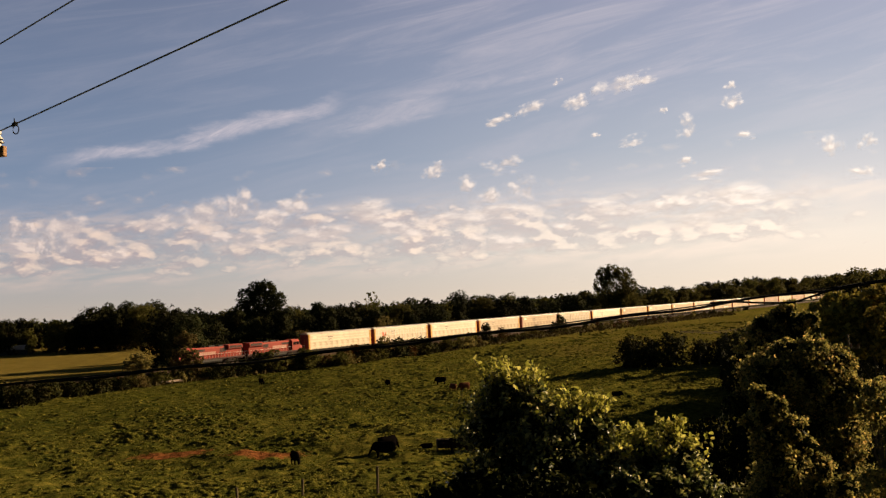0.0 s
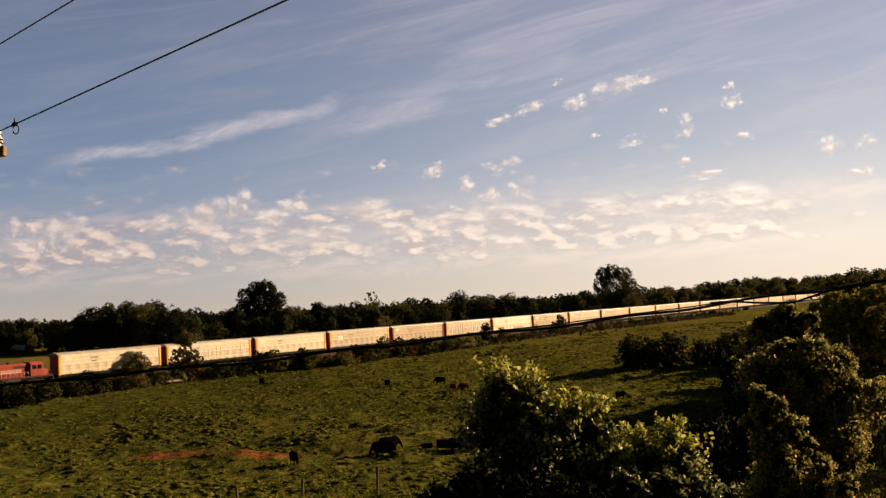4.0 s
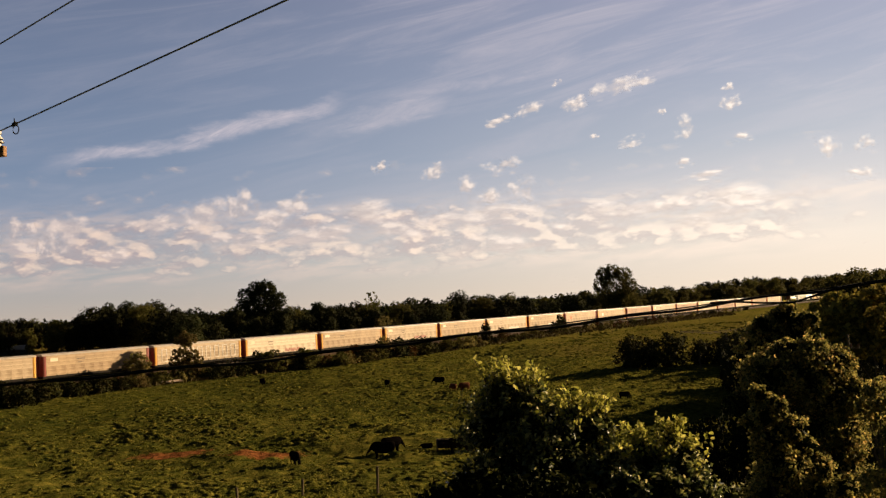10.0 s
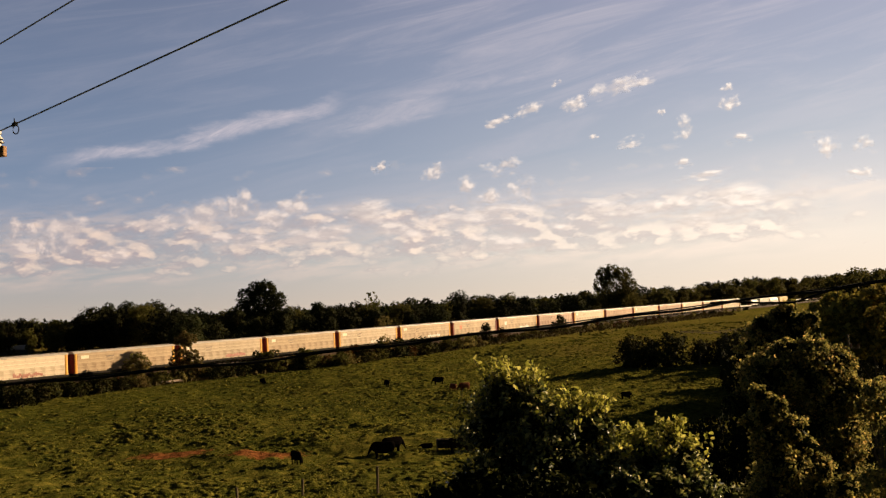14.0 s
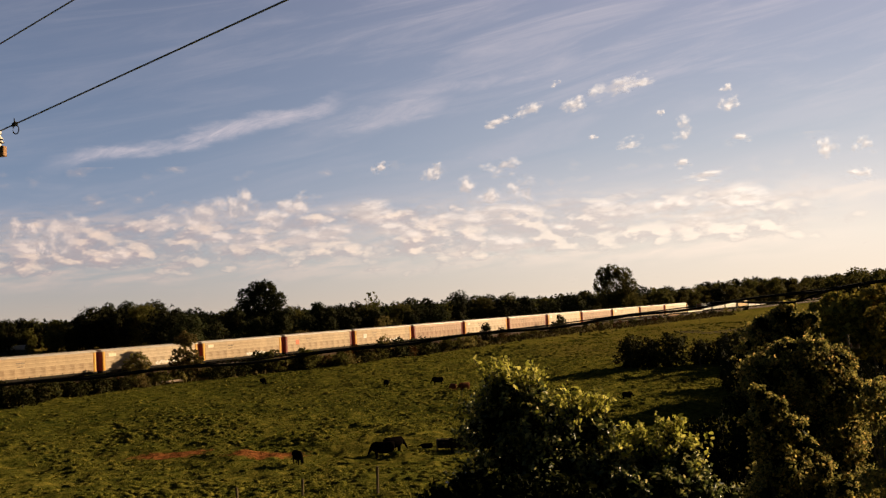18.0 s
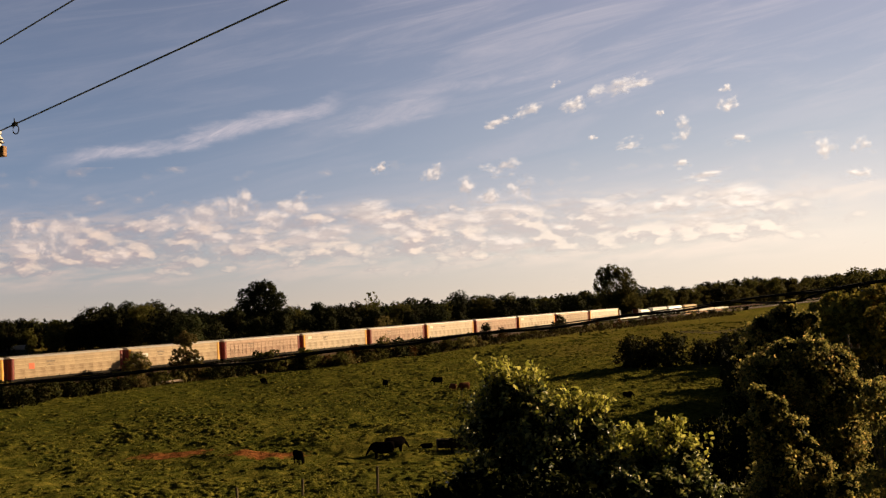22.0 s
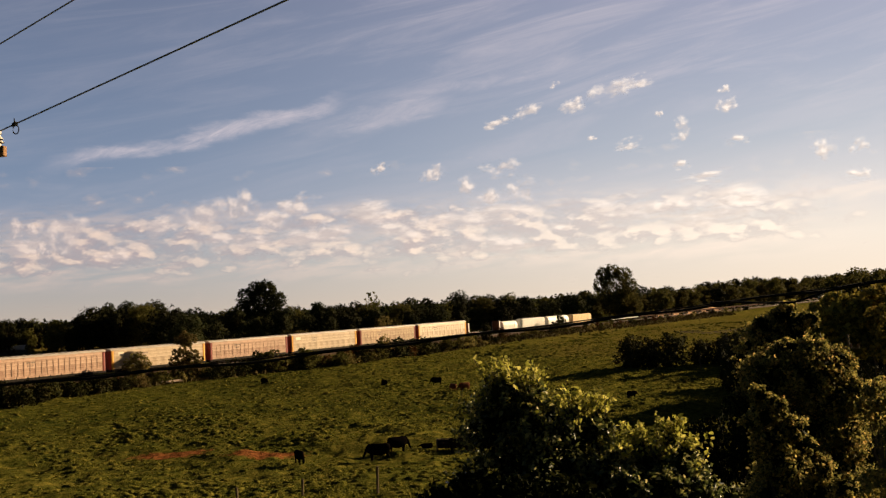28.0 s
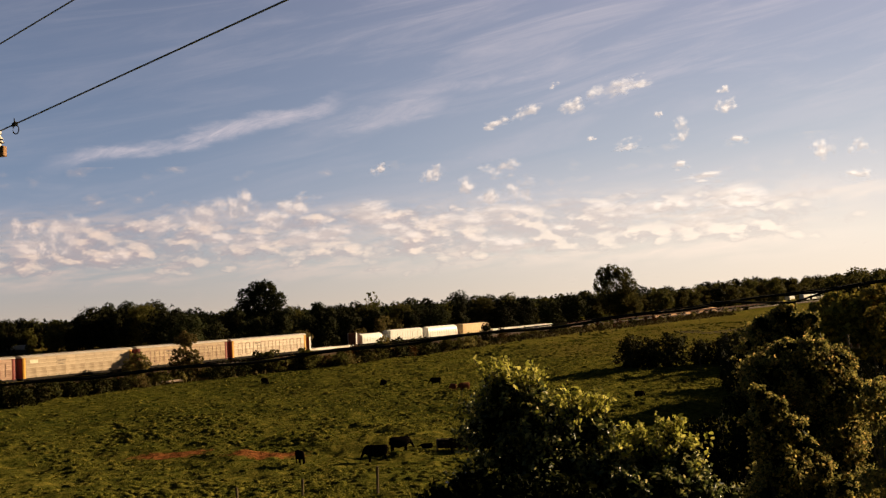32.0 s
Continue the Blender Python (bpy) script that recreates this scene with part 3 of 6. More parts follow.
cloud(16.49, 10.0, 1.77, 1.13, 12.2)
cloud(16.43, 10.88, 1.12, 0.72, 17.2)
cloud(17.06, 8.12, 1.67, 0.72, -2.8)
cloud(8.91, 8.76, 0.84, 0.51, 17.2)
cloud(12.78, 9.85, 0.74, 0.51, -2.8)
cloud(21.32, 7.13, 1.86, 1.44, 17.2)
cloud(22.75, 5.63, 1.86, 0.92, -2.8)
cloud(3.64, 7.45, 2.97, 1.54, 2.2)
cloud(-0.23, 7.34, 2.04, 1.33, 22.2)
cloud(-3.37, 7.76, 1.3, 0.92, 27.2)
cloud(1.49, 6.36, 1.95, 1.64, 17.2)
cloud(4.69, 6.02, 2.56, 1.85, 7.2)
cloud(2.75, 5.75, 1.95, 1.33, 17.2)
cloud(13.83, 6.98, 1.39, 0.82, 7.2)
cloud(23.13, 7.18, 1.49, 1.13, 12.2)
cloud(14.84, 6.13, 3.25, 0.82, 2.2)
cloud(7.97, 10.64, 2.14, 1.23, 17.2)
cloud(6.93, 11.87, 0.93, 0.51, 17.2)
cloud(-4.35, 5.29, 6.04, 2.05, 1.2)
cloud(2.22, 4.78, 8.37, 2.26, 0.2)
cloud(-13.13, 5.28, 4.42, 2.67, 7.2)
cloud(-11.26, 5.91, 2.79, 2.36, 17.2)
cloud(-8.14, 5.81, 3.49, 1.74, 7.2)
cloud(-16.01, 4.86, 4.18, 1.85, 5.2)
cloud(-9.58, 5.07, 3.72, 1.95, 7.2)
cloud(-20.51, 4.54, 4.42, 3.18, -2.8)
cloud(-22.7, 4.8, 2.14, 1.74, -2.8)
cloud(-22.89, 3.77, 4.65, 1.44, -2.8)
cloud(-21.65, 3.74, 1.58, 1.44, -2.8)
cloud(-17.97, 3.32, 3.25, 1.23, -2.8)
cloud(-11.8, 4.05, 5.11, 1.74, -2.8)
cloud(-2.64, 4.16, 5.58, 2.05, -2.8)
cloud(8.88, 4.34, 6.97, 2.26, 1.2)
cloud(12.62, 4.58, 5.11, 1.85, 3.2)
cloud(17.44, 4.84, 7.44, 2.05, 1.2)
cloud(14.72, 4.12, 6.04, 1.85, -2.8)
cloud(-7.1, 4.19, 5.11, 1.85, -2.8)
cloud(3.74, 3.2, 5.58, 1.85, -2.8)


# ---- ground ----
LINE0 = Vector((-74.92, 227.31))
LINE_D = Vector((math.cos(0.964), math.sin(0.964)))
LINE_N = Vector((LINE_D.y, -LINE_D.x))


def along(a, v):
    """Plan point a metres along the railway and v metres from it towards the pasture."""
    return LINE0 + a * LINE_D + v * LINE_N


def smooth(x, lo, hi):
    x = np.clip((x - lo) / (hi - lo), 0, 1)
    return x * x * (3 - 2 * x)


def lumps(x, y, seed):
    """Smooth random lumps between -1 and 1, one to a unit."""
    ix, iy = np.floor(x).astype(np.int64), np.floor(y).astype(np.int64)
    fx, fy = x - ix, y - iy
    fx, fy = fx * fx * (3 - 2 * fx), fy * fy * (3 - 2 * fy)

    def corner(a, b):
        h = (a * 374761393 + b * 668265263 + seed * 974634777) & 0xFFFFFFFF
        h = ((h ^ (h >> 13)) * 1274126177) & 0xFFFFFFFF
        return ((h ^ (h >> 16)) & 0xFFFF) / 32767.5 - 1

    lo = corner(ix, iy) * (1 - fx) + corner(ix + 1, iy) * fx
    hi = corner(ix, iy + 1) * (1 - fx) + corner(ix + 1, iy + 1) * fx
    return lo * (1 - fy) + hi * fy


def height(x, y):
    """The ground's height: a hill under the camera, a rolling pasture, the railway's low bank."""
    x, y = np.asarray(x, float), np.asarray(y, float)
    v = (x - LINE0.x) * LINE_N.x + (y - LINE0.y) * LINE_N.y
    z = -3.0 + 9.0 * (1 - smooth(np.hypot(x * 0.6, np.maximum(y, 0)), 15, 110))
    roll = 0.55 * np.sin(y / 17.0 + x / 60 + 0.6) + 0.35 * np.sin(x / 23.0 - y / 41.0) + 0.22 * np.sin(x / 9.0 + y / 13.0)
    z = z + roll * smooth(y, 60, 120) * smooth(v, 12, 40)
    tuft = 0.30 * lumps(x / 4.6, y / 5.2, 1) + 0.26 * np.maximum(lumps(x / 1.9, y / 2.6, 2), -0.2) + 0.10 * lumps(x / 0.9, y / 1.2, 3)
    z = z + tuft * smooth(y, 30, 50) * smooth(v, 10, 16) * (np.hypot(x, y) < 420)
    z = z + 0.9 * smooth(-x, 20, 120) * smooth(y, 120, 200)
    z = z + (0.55 * np.sin(y / 4.3 + 0.9 * np.sin(x / 11.0)) + 0.35 * np.sin(y / 7.1 - x / 19.0 + 1.0)) * smooth(x, 8, 24) * smooth(y, 84, 104) * (1 - smooth(y, 165, 188)) * smooth(v, 12, 40)
    bank = 1 - smooth(np.abs(v), 3.2, 9.0)
    z = z * (1 - bank) - 0.75 * bank
    a = (x - LINE0.x) * LINE_D.x + (y - LINE0.y) * LINE_D.y
    z = z + smooth(a, 90, 200) * 1.6 * np.exp(-((v - 9.0) / 4.5) ** 2) * (v > 2.5) * smooth(v, 2.5, 6.0)
    beyond = smooth(-v, 8, 30)
    z = z * (1 - beyond) + beyond * (-1.8 + 0.4 * np.sin(x / 60) + 0.004 * np.maximum(np.hypot(x, y) - 500, 0) * 0)
    return z


def hz(x, y):
    return float(height(x, y))


PASTURE = ground_surface()


def ground_sheet():
    ang = np.concatenate([np.arange(-29, 29, 0.2), np.arange(29, 331, 3.02)])
    ang = np.radians(ang)
    rad = [4.0]
    while rad[-1] < 4400:
        rad.append(rad[-1] * (1.0062 if 55 < rad[-1] < 300 else 1.03))
    rad = np.array([0.0] + rad)
    A, R = np.meshgrid(ang, rad)
    X, Y = R * np.sin(A), R * np.cos(A)
    Z = height(X, Y)
    nr, na = X.shape
    verts = np.stack([X, Y, Z], -1).reshape(-1, 3)
    i, j = np.meshgrid(np.arange(nr - 1), np.arange(na), indexing="ij")
    k = (j + 1) % na
    faces = np.stack([i * na + j, i * na + k, (i + 1) * na + k, (i + 1) * na + j], -1).reshape(-1, 4)
    me = bpy.data.meshes.new("ground")
    me.from_pydata(verts.tolist(), [], faces.tolist())
    vx, vy = verts[:, 0], verts[:, 1]
    earth = np.zeros(len(verts))
    for cx, cy, rx, ry in ((-31.6, 114.0, 6.0, 2.6), (-20.2, 109.8, 5.4, 2.5)):
        earth = np.maximum(earth, 1.15 - np.hypot((vx - cx) / rx, (vy - cy) / ry) * 0.8)
    v = (vx - LINE0.x) * LINE_N.x + (vy - LINE0.y) * LINE_N.y
    crop = smooth(-v, 7, 10) * (vy < 520) * (vx / np.maximum(vy, 1) < -0.2)
    dry = 0.5 * smooth(vy, 190, 290) * smooth(vx, 5, 40) * smooth(v, 8, 12) * (0.6 + 0.4 * lumps(vx / 9.0, vy / 16.0, 4))
    crop = np.maximum(crop, np.clip(dry, 0, 1))
    # Mask of a greener hollow and left side, slope shade painted in.
    grass_mask = np.exp(-((vy - 146 + 9 * np.sin(vx / 14) + 0.25 * vx) / 15) ** 2) * (1 - smooth(vx, 0, 30))
    grass_mask = np.maximum(grass_mask, 0.9 * smooth(-vx, 8, 42) * smooth(vy, 96, 125) * (0.75 + 0.25 * lumps(vx / 7.0, vy / 15.0, 6)))
    cover = me.color_attributes.new("cover", "FLOAT_COLOR", "POINT")
    cover.data.foreach_set("color", np.stack([np.clip(earth, 0, 1), crop, grass_mask, 1 + 0 * crop], -1).ravel())
    me.materials.append(PASTURE)
    me.shade_smooth()
    return tagged(new("ground", me), "rolling green pasture with bare red earth patches and a dry crop field", "ground", kind="structure")


ground_sheet()


def grass():
    """Tufts all over the pasture."""
    rng = np.random.default_rng(3)
    n = 90000
    ang = rng.uniform(-0.47, 0.5, n)
    r = 48 + 300 * rng.uniform(0, 1, n) ** 1.5
    x, y = r * np.sin(ang), r * np.cos(ang)
    v = (x - LINE0.x) * LINE_N.x + (y - LINE0.y) * LINE_N.y
    grass_mask = np.sin(x / 3.1 + 2 * np.sin(y / 5.3)) + np.sin(y / 2.3 + 1.7 * np.sin(x / 4.1)) + rng.normal(size=n) * 0.9
    bare = np.minimum(np.hypot((x + 31.6) / 5.4, (y - 114) / 2.2), np.hypot((x + 19.0) / 4.8, (y - 109.6) / 1.8)) < 1
    ok = (v > 9) & (grass_mask > -0.3) & ~bare & (rng.uniform(0, 1, n) > 0.75 * smooth(-x, 8, 42))
    x, y, grass_mask = x[ok], y[ok], grass_mask[ok]
    z = height(x, y)
    n = len(x)
    out = []
    for k in range(2):
        a = rng.uniform(0, math.pi, n)
        h = rng.uniform(0.03, 0.11, n) * (1 + 0.35 * np.clip(grass_mask, 0, 2))
        w = rng.uniform(0.02, 0.10, n) * (0.55 + np.hypot(x, y) / 160)
        dx, dy = np.cos(a) * w, np.sin(a) * w
        lx, ly = rng.normal(size=n) * 0.10, rng.normal(size=n) * 0.10
        q = np.empty((n, 4, 3))
        q[:, 0] = np.stack([x - dx, y - dy, z - 0.05], -1)
        q[:, 1] = np.stack([x + dx, y + dy, z - 0.05], -1)
        q[:, 2] = np.stack([x + dx * 0.5 + lx, y + dy * 0.5 + ly, z + h], -1)
        q[:, 3] = np.stack([x - dx * 0.6 + lx, y - dy * 0.6 + ly, z + h * 0.8], -1)
        out.append(q)
    # tussocks: fans of long blades, thicker in drifts
    n = 16000
    ang = rng.uniform(-0.47, 0.5, n)
    r = 46 + 310 * rng.uniform(0, 1, n) ** 0.85
    x, y = r * np.sin(ang), r * np.cos(ang)
    v = (x - LINE0.x) * LINE_N.x + (y - LINE0.y) * LINE_N.y
    bare = np.minimum(np.hypot((x + 31.6) / 5.4, (y - 114) / 2.2), np.hypot((x + 20.2) / 4.8, (y - 109.8) / 2.1)) < 1
    drift = lumps(x / 5.0, y / 6.5, 8) + 0.8 * lumps(x / 16.0, y / 21.0, 9) + rng.normal(size=n) * 0.45
    ok = (v > 12) & ~bare & (drift > 0.30)
    x, y, drift = x[ok], y[ok], drift[ok]
    size = rng.uniform(0.5, 1.0, len(x)) * (0.8 + 0.35 * np.clip(drift, 0, 1.5)) * (1 + 0.5 * smooth(y, 200, 300))
    for k in range(9):
        a = rng.uniform(0, 2 * math.pi, len(x))
        out_r = rng.uniform(0.05, 0.34, len(x)) * size
        px, py = x + np.cos(a) * out_r * 1.3, y + np.sin(a) * out_r
        z = height(px, py)
        h = rng.uniform(0.14, 0.28, len(x)) * size * (1.1 - out_r)
        w = rng.uniform(0.07, 0.15, len(x)) * size
        t = rng.uniform(0, math.pi, len(x))
        dx, dy = np.cos(t) * w, np.sin(t) * w
        lx, ly = np.cos(a) * 0.14 * size, np.sin(a) * 0.14 * size
        q = np.empty((len(x), 4, 3))
        q[:, 0] = np.stack([px - dx, py - dy, z - 0.06], -1)
        q[:, 1] = np.stack([px + dx, py + dy, z - 0.06], -1)
        q[:, 2] = np.stack([px + dx * 0.6 + lx, py + dy * 0.6 + ly, z + h], -1)
        q[:, 3] = np.stack([px - dx * 0.6 + lx, py - dy * 0.6 + ly, z + h * 0.85], -1)
        out.append(q)
    me = quads("grass", np.concatenate(out), BLADES)
    tagged(new("grass", me), "short grazed pasture grass in uneven tufts", "grass", kind="stuff")


grass()


def tussocks():
    """Low grazed mounds of grass, their tops in the sun."""
    rng = np.random.default_rng(5)
    n = 46000
    ang = rng.uniform(-0.47, 0.5, n)
    r = 46 + 400 * rng.uniform(0, 1, n) ** 0.95
    x, y = r * np.sin(ang), r * np.cos(ang)
    v = (x - LINE0.x) * LINE_N.x + (y - LINE0.y) * LINE_N.y
    bare = np.minimum(np.hypot((x + 31.6) / 5.4, (y - 114) / 2.2), np.hypot((x + 20.2) / 4.8, (y - 109.8) / 2.1)) < 1
    drift = 0.6 * lumps(x / 6.0, y / 9.0, 8) + 0.5 * lumps(x / 19.0, y / 26.0, 9) + rng.normal(size=n) * 0.6
    ok = (v > 13) & ~bare & (drift > 0.12 + 0.4 * smooth(y, 130, 200))
    x, y, drift = x[ok], y[ok], drift[ok]
    n = len(x)
    size = rng.uniform(0.16, 0.46, n) * (0.8 + 0.4 * np.clip(drift, 0, 1.5)) * (1 + 0.6 * smooth(y, 200, 330))
    tall = rng.uniform(0.16, 0.36, n) * (0.25 + 0.85 * size)
    sides, rings = 7, ((1.0, -0.25), (0.82, 0.55), (0.40, 1.0))
    turn = rng.uniform(0, 2 * math.pi, n)[:, None] + np.arange(sides) * 2 * math.pi / sides
    z = height(x, y)[:, None]
    verts = np.empty((n, len(rings), sides, 3))
    for k, (f, up) in enumerate(rings):
        reach = f * size[:, None] * rng.uniform(0.75, 1.25, (n, sides))
        verts[:, k, :, 0] = x[:, None] + np.cos(turn) * reach * 1.25
        verts[:, k, :, 1] = y[:, None] + np.sin(turn) * reach
        verts[:, k, :, 2] = z + up * tall[:, None] * rng.uniform(0.85, 1.15, (n, sides))
    faces = []
    for k in range(len(rings) - 1):
        for i in range(sides):
            j = (i + 1) % sides
            faces.append((k * sides + i, k * sides + j, (k + 1) * sides + j, (k + 1) * sides + i))
    top = (len(rings) - 1) * sides
    for a, b, c, d in ((0, 1, 2, 3), (0, 3, 4, 5), (0, 5, 6, 6)):
        if c != d:
            faces.append((top + a, top + b, top + c, top + d))
    idx = (np.arange(n)[:, None, None] * len(rings) * sides + np.array(faces)[None]).reshape(-1).astype(np.int32)
    me = bpy.data.meshes.new("tussocks")
    me.vertices.add(n * len(rings) * sides)
    me.vertices.foreach_set("co", verts.astype(np.float32).ravel())
    me.loops.add(len(idx))
    me.loops.foreach_set("vertex_index", idx)
    me.polygons.add(len(idx) // 4)
    me.polygons.foreach_set("loop_start", np.arange(0, len(idx), 4, dtype=np.int32))
    me.update(calc_edges=True)
    me.validate()
    me.materials.append(PASTURE)
    me.shade_smooth()
    tagged(new("tussocks", me), "low uneven grass tussocks all over the grazed pasture", "grass", kind="stuff")


tussocks()


# ---- railway ----
def railway():
    bm = bmesh.new()
    turn = Matrix.Rotation(0.964, 3, "Z")
    for v0, v1, z0, z1 in ((-3.4, 3.4, -0.95, -0.25),):
        a0, a1 = -420.0, 1500.0
        ring = []
        for a in (a0, a1):
            ring.append([(*along(a, v0), z0 - 0.5), (*along(a, v0), z0), (*along(a, -1.7), z1), (*along(a, 1.7), z1), (*along(a, v1), z0), (*along(a, v1), z0 - 0.5)])
        skin(bm, ring)
    bed = tagged(new("railway_bed", finish("railway_bed", bm, BALLAST)), "grey-brown crushed stone ballast under the railway track", "railway bed", kind="structure")
    for s in (-0.7175, 0.7175):
        bm = bmesh.new()
        ring = []
        for a in (-420.0, 1500.0):
            ring.append([(*along(a, s + w), z) for w, z in ((-0.07, -0.17), (0.07, -0.17), (0.02, -0.12), (0.035, 0.0), (-0.035, 0.0), (-0.02, -0.12))])
        skin(bm, ring)
        part("rail", bm, RAIL, bed, "worn steel rail")
    bm = bmesh.new()
    box(bm, (0, 0, 0), (0.22, 2.5, 0.17))
    me = finish("sleeper", bm, SLEEPER, 0.01)
    for i in range(300):
        c = along(-90 + i * 0.58, 0)
        part("sleeper", me, None, bed, at=Matrix.Translation((*c, -0.245)) @ Matrix.Rotation(0.964, 4, "Z"))


railway()


# ---- train ----
CAR = 28.8
RUN = [(0.0, 0.0), (6.0, 4.06), (9.0, 6.13), (13.0, 8.87), (19.0, 13.0), (23.0, 15.76), (28.0, 19.23), (32.0, 21.98)]
MOVING = []


def place_car(ob, u):
    """A car whose middle is u car lengths behind the first coupling."""
    MOVING.append((ob, u))
    ob.matrix_basis = car_pose(u, 0.0)


def car_pose(u, gone):
    c = along((2.14 + u - gone) * CAR, 0)
    return Matrix.Translation((c.x, c.y, 0)) @ Matrix.Rotation(0.964, 4, "Z")


def wheel_mesh():
    bm = bmesh.new()
    for y in (-0.72, 0.72):
        tube(bm, (0, y - 0.07, 0), (0, y + 0.07, 0), 0.46, 0.44, 14)
    tube(bm, (0, -1.0, 0), (0, 1.0, 0), 0.09, n=6)
    return finish("wheelset", bm, STEEL_DARK)


def bogie_mesh(base):
    bm = bmesh.new()
    for y in (-0.98, 0.98):
        skin(bm, [[(-base / 2 - 0.35, y + s, 0.40), (-base / 2 - 0.35, y + s, 0.66), (-0.4, y + s, 0.92), (0.4, y + s, 0.92), (base / 2 + 0.35, y + s, 0.66), (base / 2 + 0.35, y + s, 0.40), (0.5, y + s, 0.24), (-0.5, y + s, 0.24)] for s in (-0.08, 0.08)])
    box(bm, (0, 0, 0.68), (0.5, 2.1, 0.3))
    return finish("bogie", bm, STEEL_DARK)


WHEEL, BOGIE, BOGIE3 = wheel_mesh(), bogie_mesh(1.75), bogie_mesh(3.7)


def running_gear(ob, reach, three=False):
    for s in (-1, 1):
        b = part("bogie", BOGIE3 if three else BOGIE, None, ob, "dark steel bogie", at=pose(s * reach, 0, 0))
        for x in ((-1.85, 0, 1.85) if three else (-0.875, 0.875)):
            part("wheelset", WHEEL, None, b, at=pose(x, 0, 0.46))


def coupler_mesh():
    bm = bmesh.new()
    box(bm, (0, 0, 0.85), (1.5, 0.25, 0.3))
    box(bm, (0.6, 0, 0.85), (0.4, 0.42, 0.36))
    return finish("coupler", bm, STEEL_DARK, 0.02)


COUPLER = coupler_mesh()


def couplers(ob, half):
    part("coupler", COUPLER, None, ob, at=pose(half - 0.5, 0, 0))
    part("coupler", COUPLER, None, ob, at=pose(-half + 0.5, 0, 0, 0, 0, 180))


def autorack_parts():
    """Shared meshes of the enclosed vehicle carriers."""
    g = {}
    bm = bmesh.new()
    box(bm, (0, 0, 3.28), (26.6, 2.86, 4.24))
    g["core"] = bm
    bm = bmesh.new()
    prof = [(-1.54, 5.36), (-1.48, 5.56), (-0.9, 5.76), (0, 5.84), (0.9, 5.76), (1.48, 5.56), (1.54, 5.36)]
    skin(bm, [[(x, y, z) for y, z in prof] for x in (-13.75, 13.75)])
    for i in range(19):
        x = -13.05 + i * 1.45
        skin(bm, [[(x + s, y, z + 0.035) for y, z in prof[1:-1]] for s in (-0.05, 0.05)])
    g["roof"] = bm
    bm = bmesh.new()
    box(bm, (0, 0, 0.88), (27.8, 2.7, 0.42))
    box(bm, (0, 0, 0.62), (15.5, 1.5, 0.3))
    for y in (-1.42, 1.42):
        box(bm, (0, y, 0.95), (27.4, 0.14, 0.5))
    for i in range(9):
        for y in (-1.5, 1.5):
            box(bm, (-10.4 + i * 2.6, y, 1.28), (0.16, 0.10, 0.34))
    g["frame"] = bm
    bm = bmesh.new()
    prof = [(-0.03, -2.01), (0.03, -2.01)]
    for k in range(5):
        zc = -1.6 + k * 0.8
        prof += [(0.03, zc - 0.12), (0.05, zc - 0.06), (0.05, zc + 0.06), (0.03, zc + 0.12)]
    prof += [(0.03, 2.01), (-0.03, 2.01)]
    skin(bm, [[(x, y, z) for y, z in prof] for x in (-1.1635, 1.1635)])
    g["panel"] = bm
    bm = bmesh.new()
    skin(bm, [[(x, y, z) for x, y in ((-0.38, -0.08), (0.38, -0.08), (0.32, 0.1), (0.1, 0.16), (-0.1, 0.16), (-0.32, 0.1))] for z in (1.1, 5.3)])
    for z in np.arange(1.5, 5.2, 0.45):
        box(bm, (0.0, 0.17, z), (0.42, 0.06, 0.05))
    g["corner"] = bm
    bm = bmesh.new()
    for y in (-0.74, 0.74):
        skin(bm, [[(x, y + w, z) for w, x in ((-0.7, 0), (0.7, 0), (0.7, 0.1), (0.3, 0.2), (-0.3, 0.2), (-0.7, 0.1))] for z in (1.15, 5.25)])
    g["door"] = bm
    return g


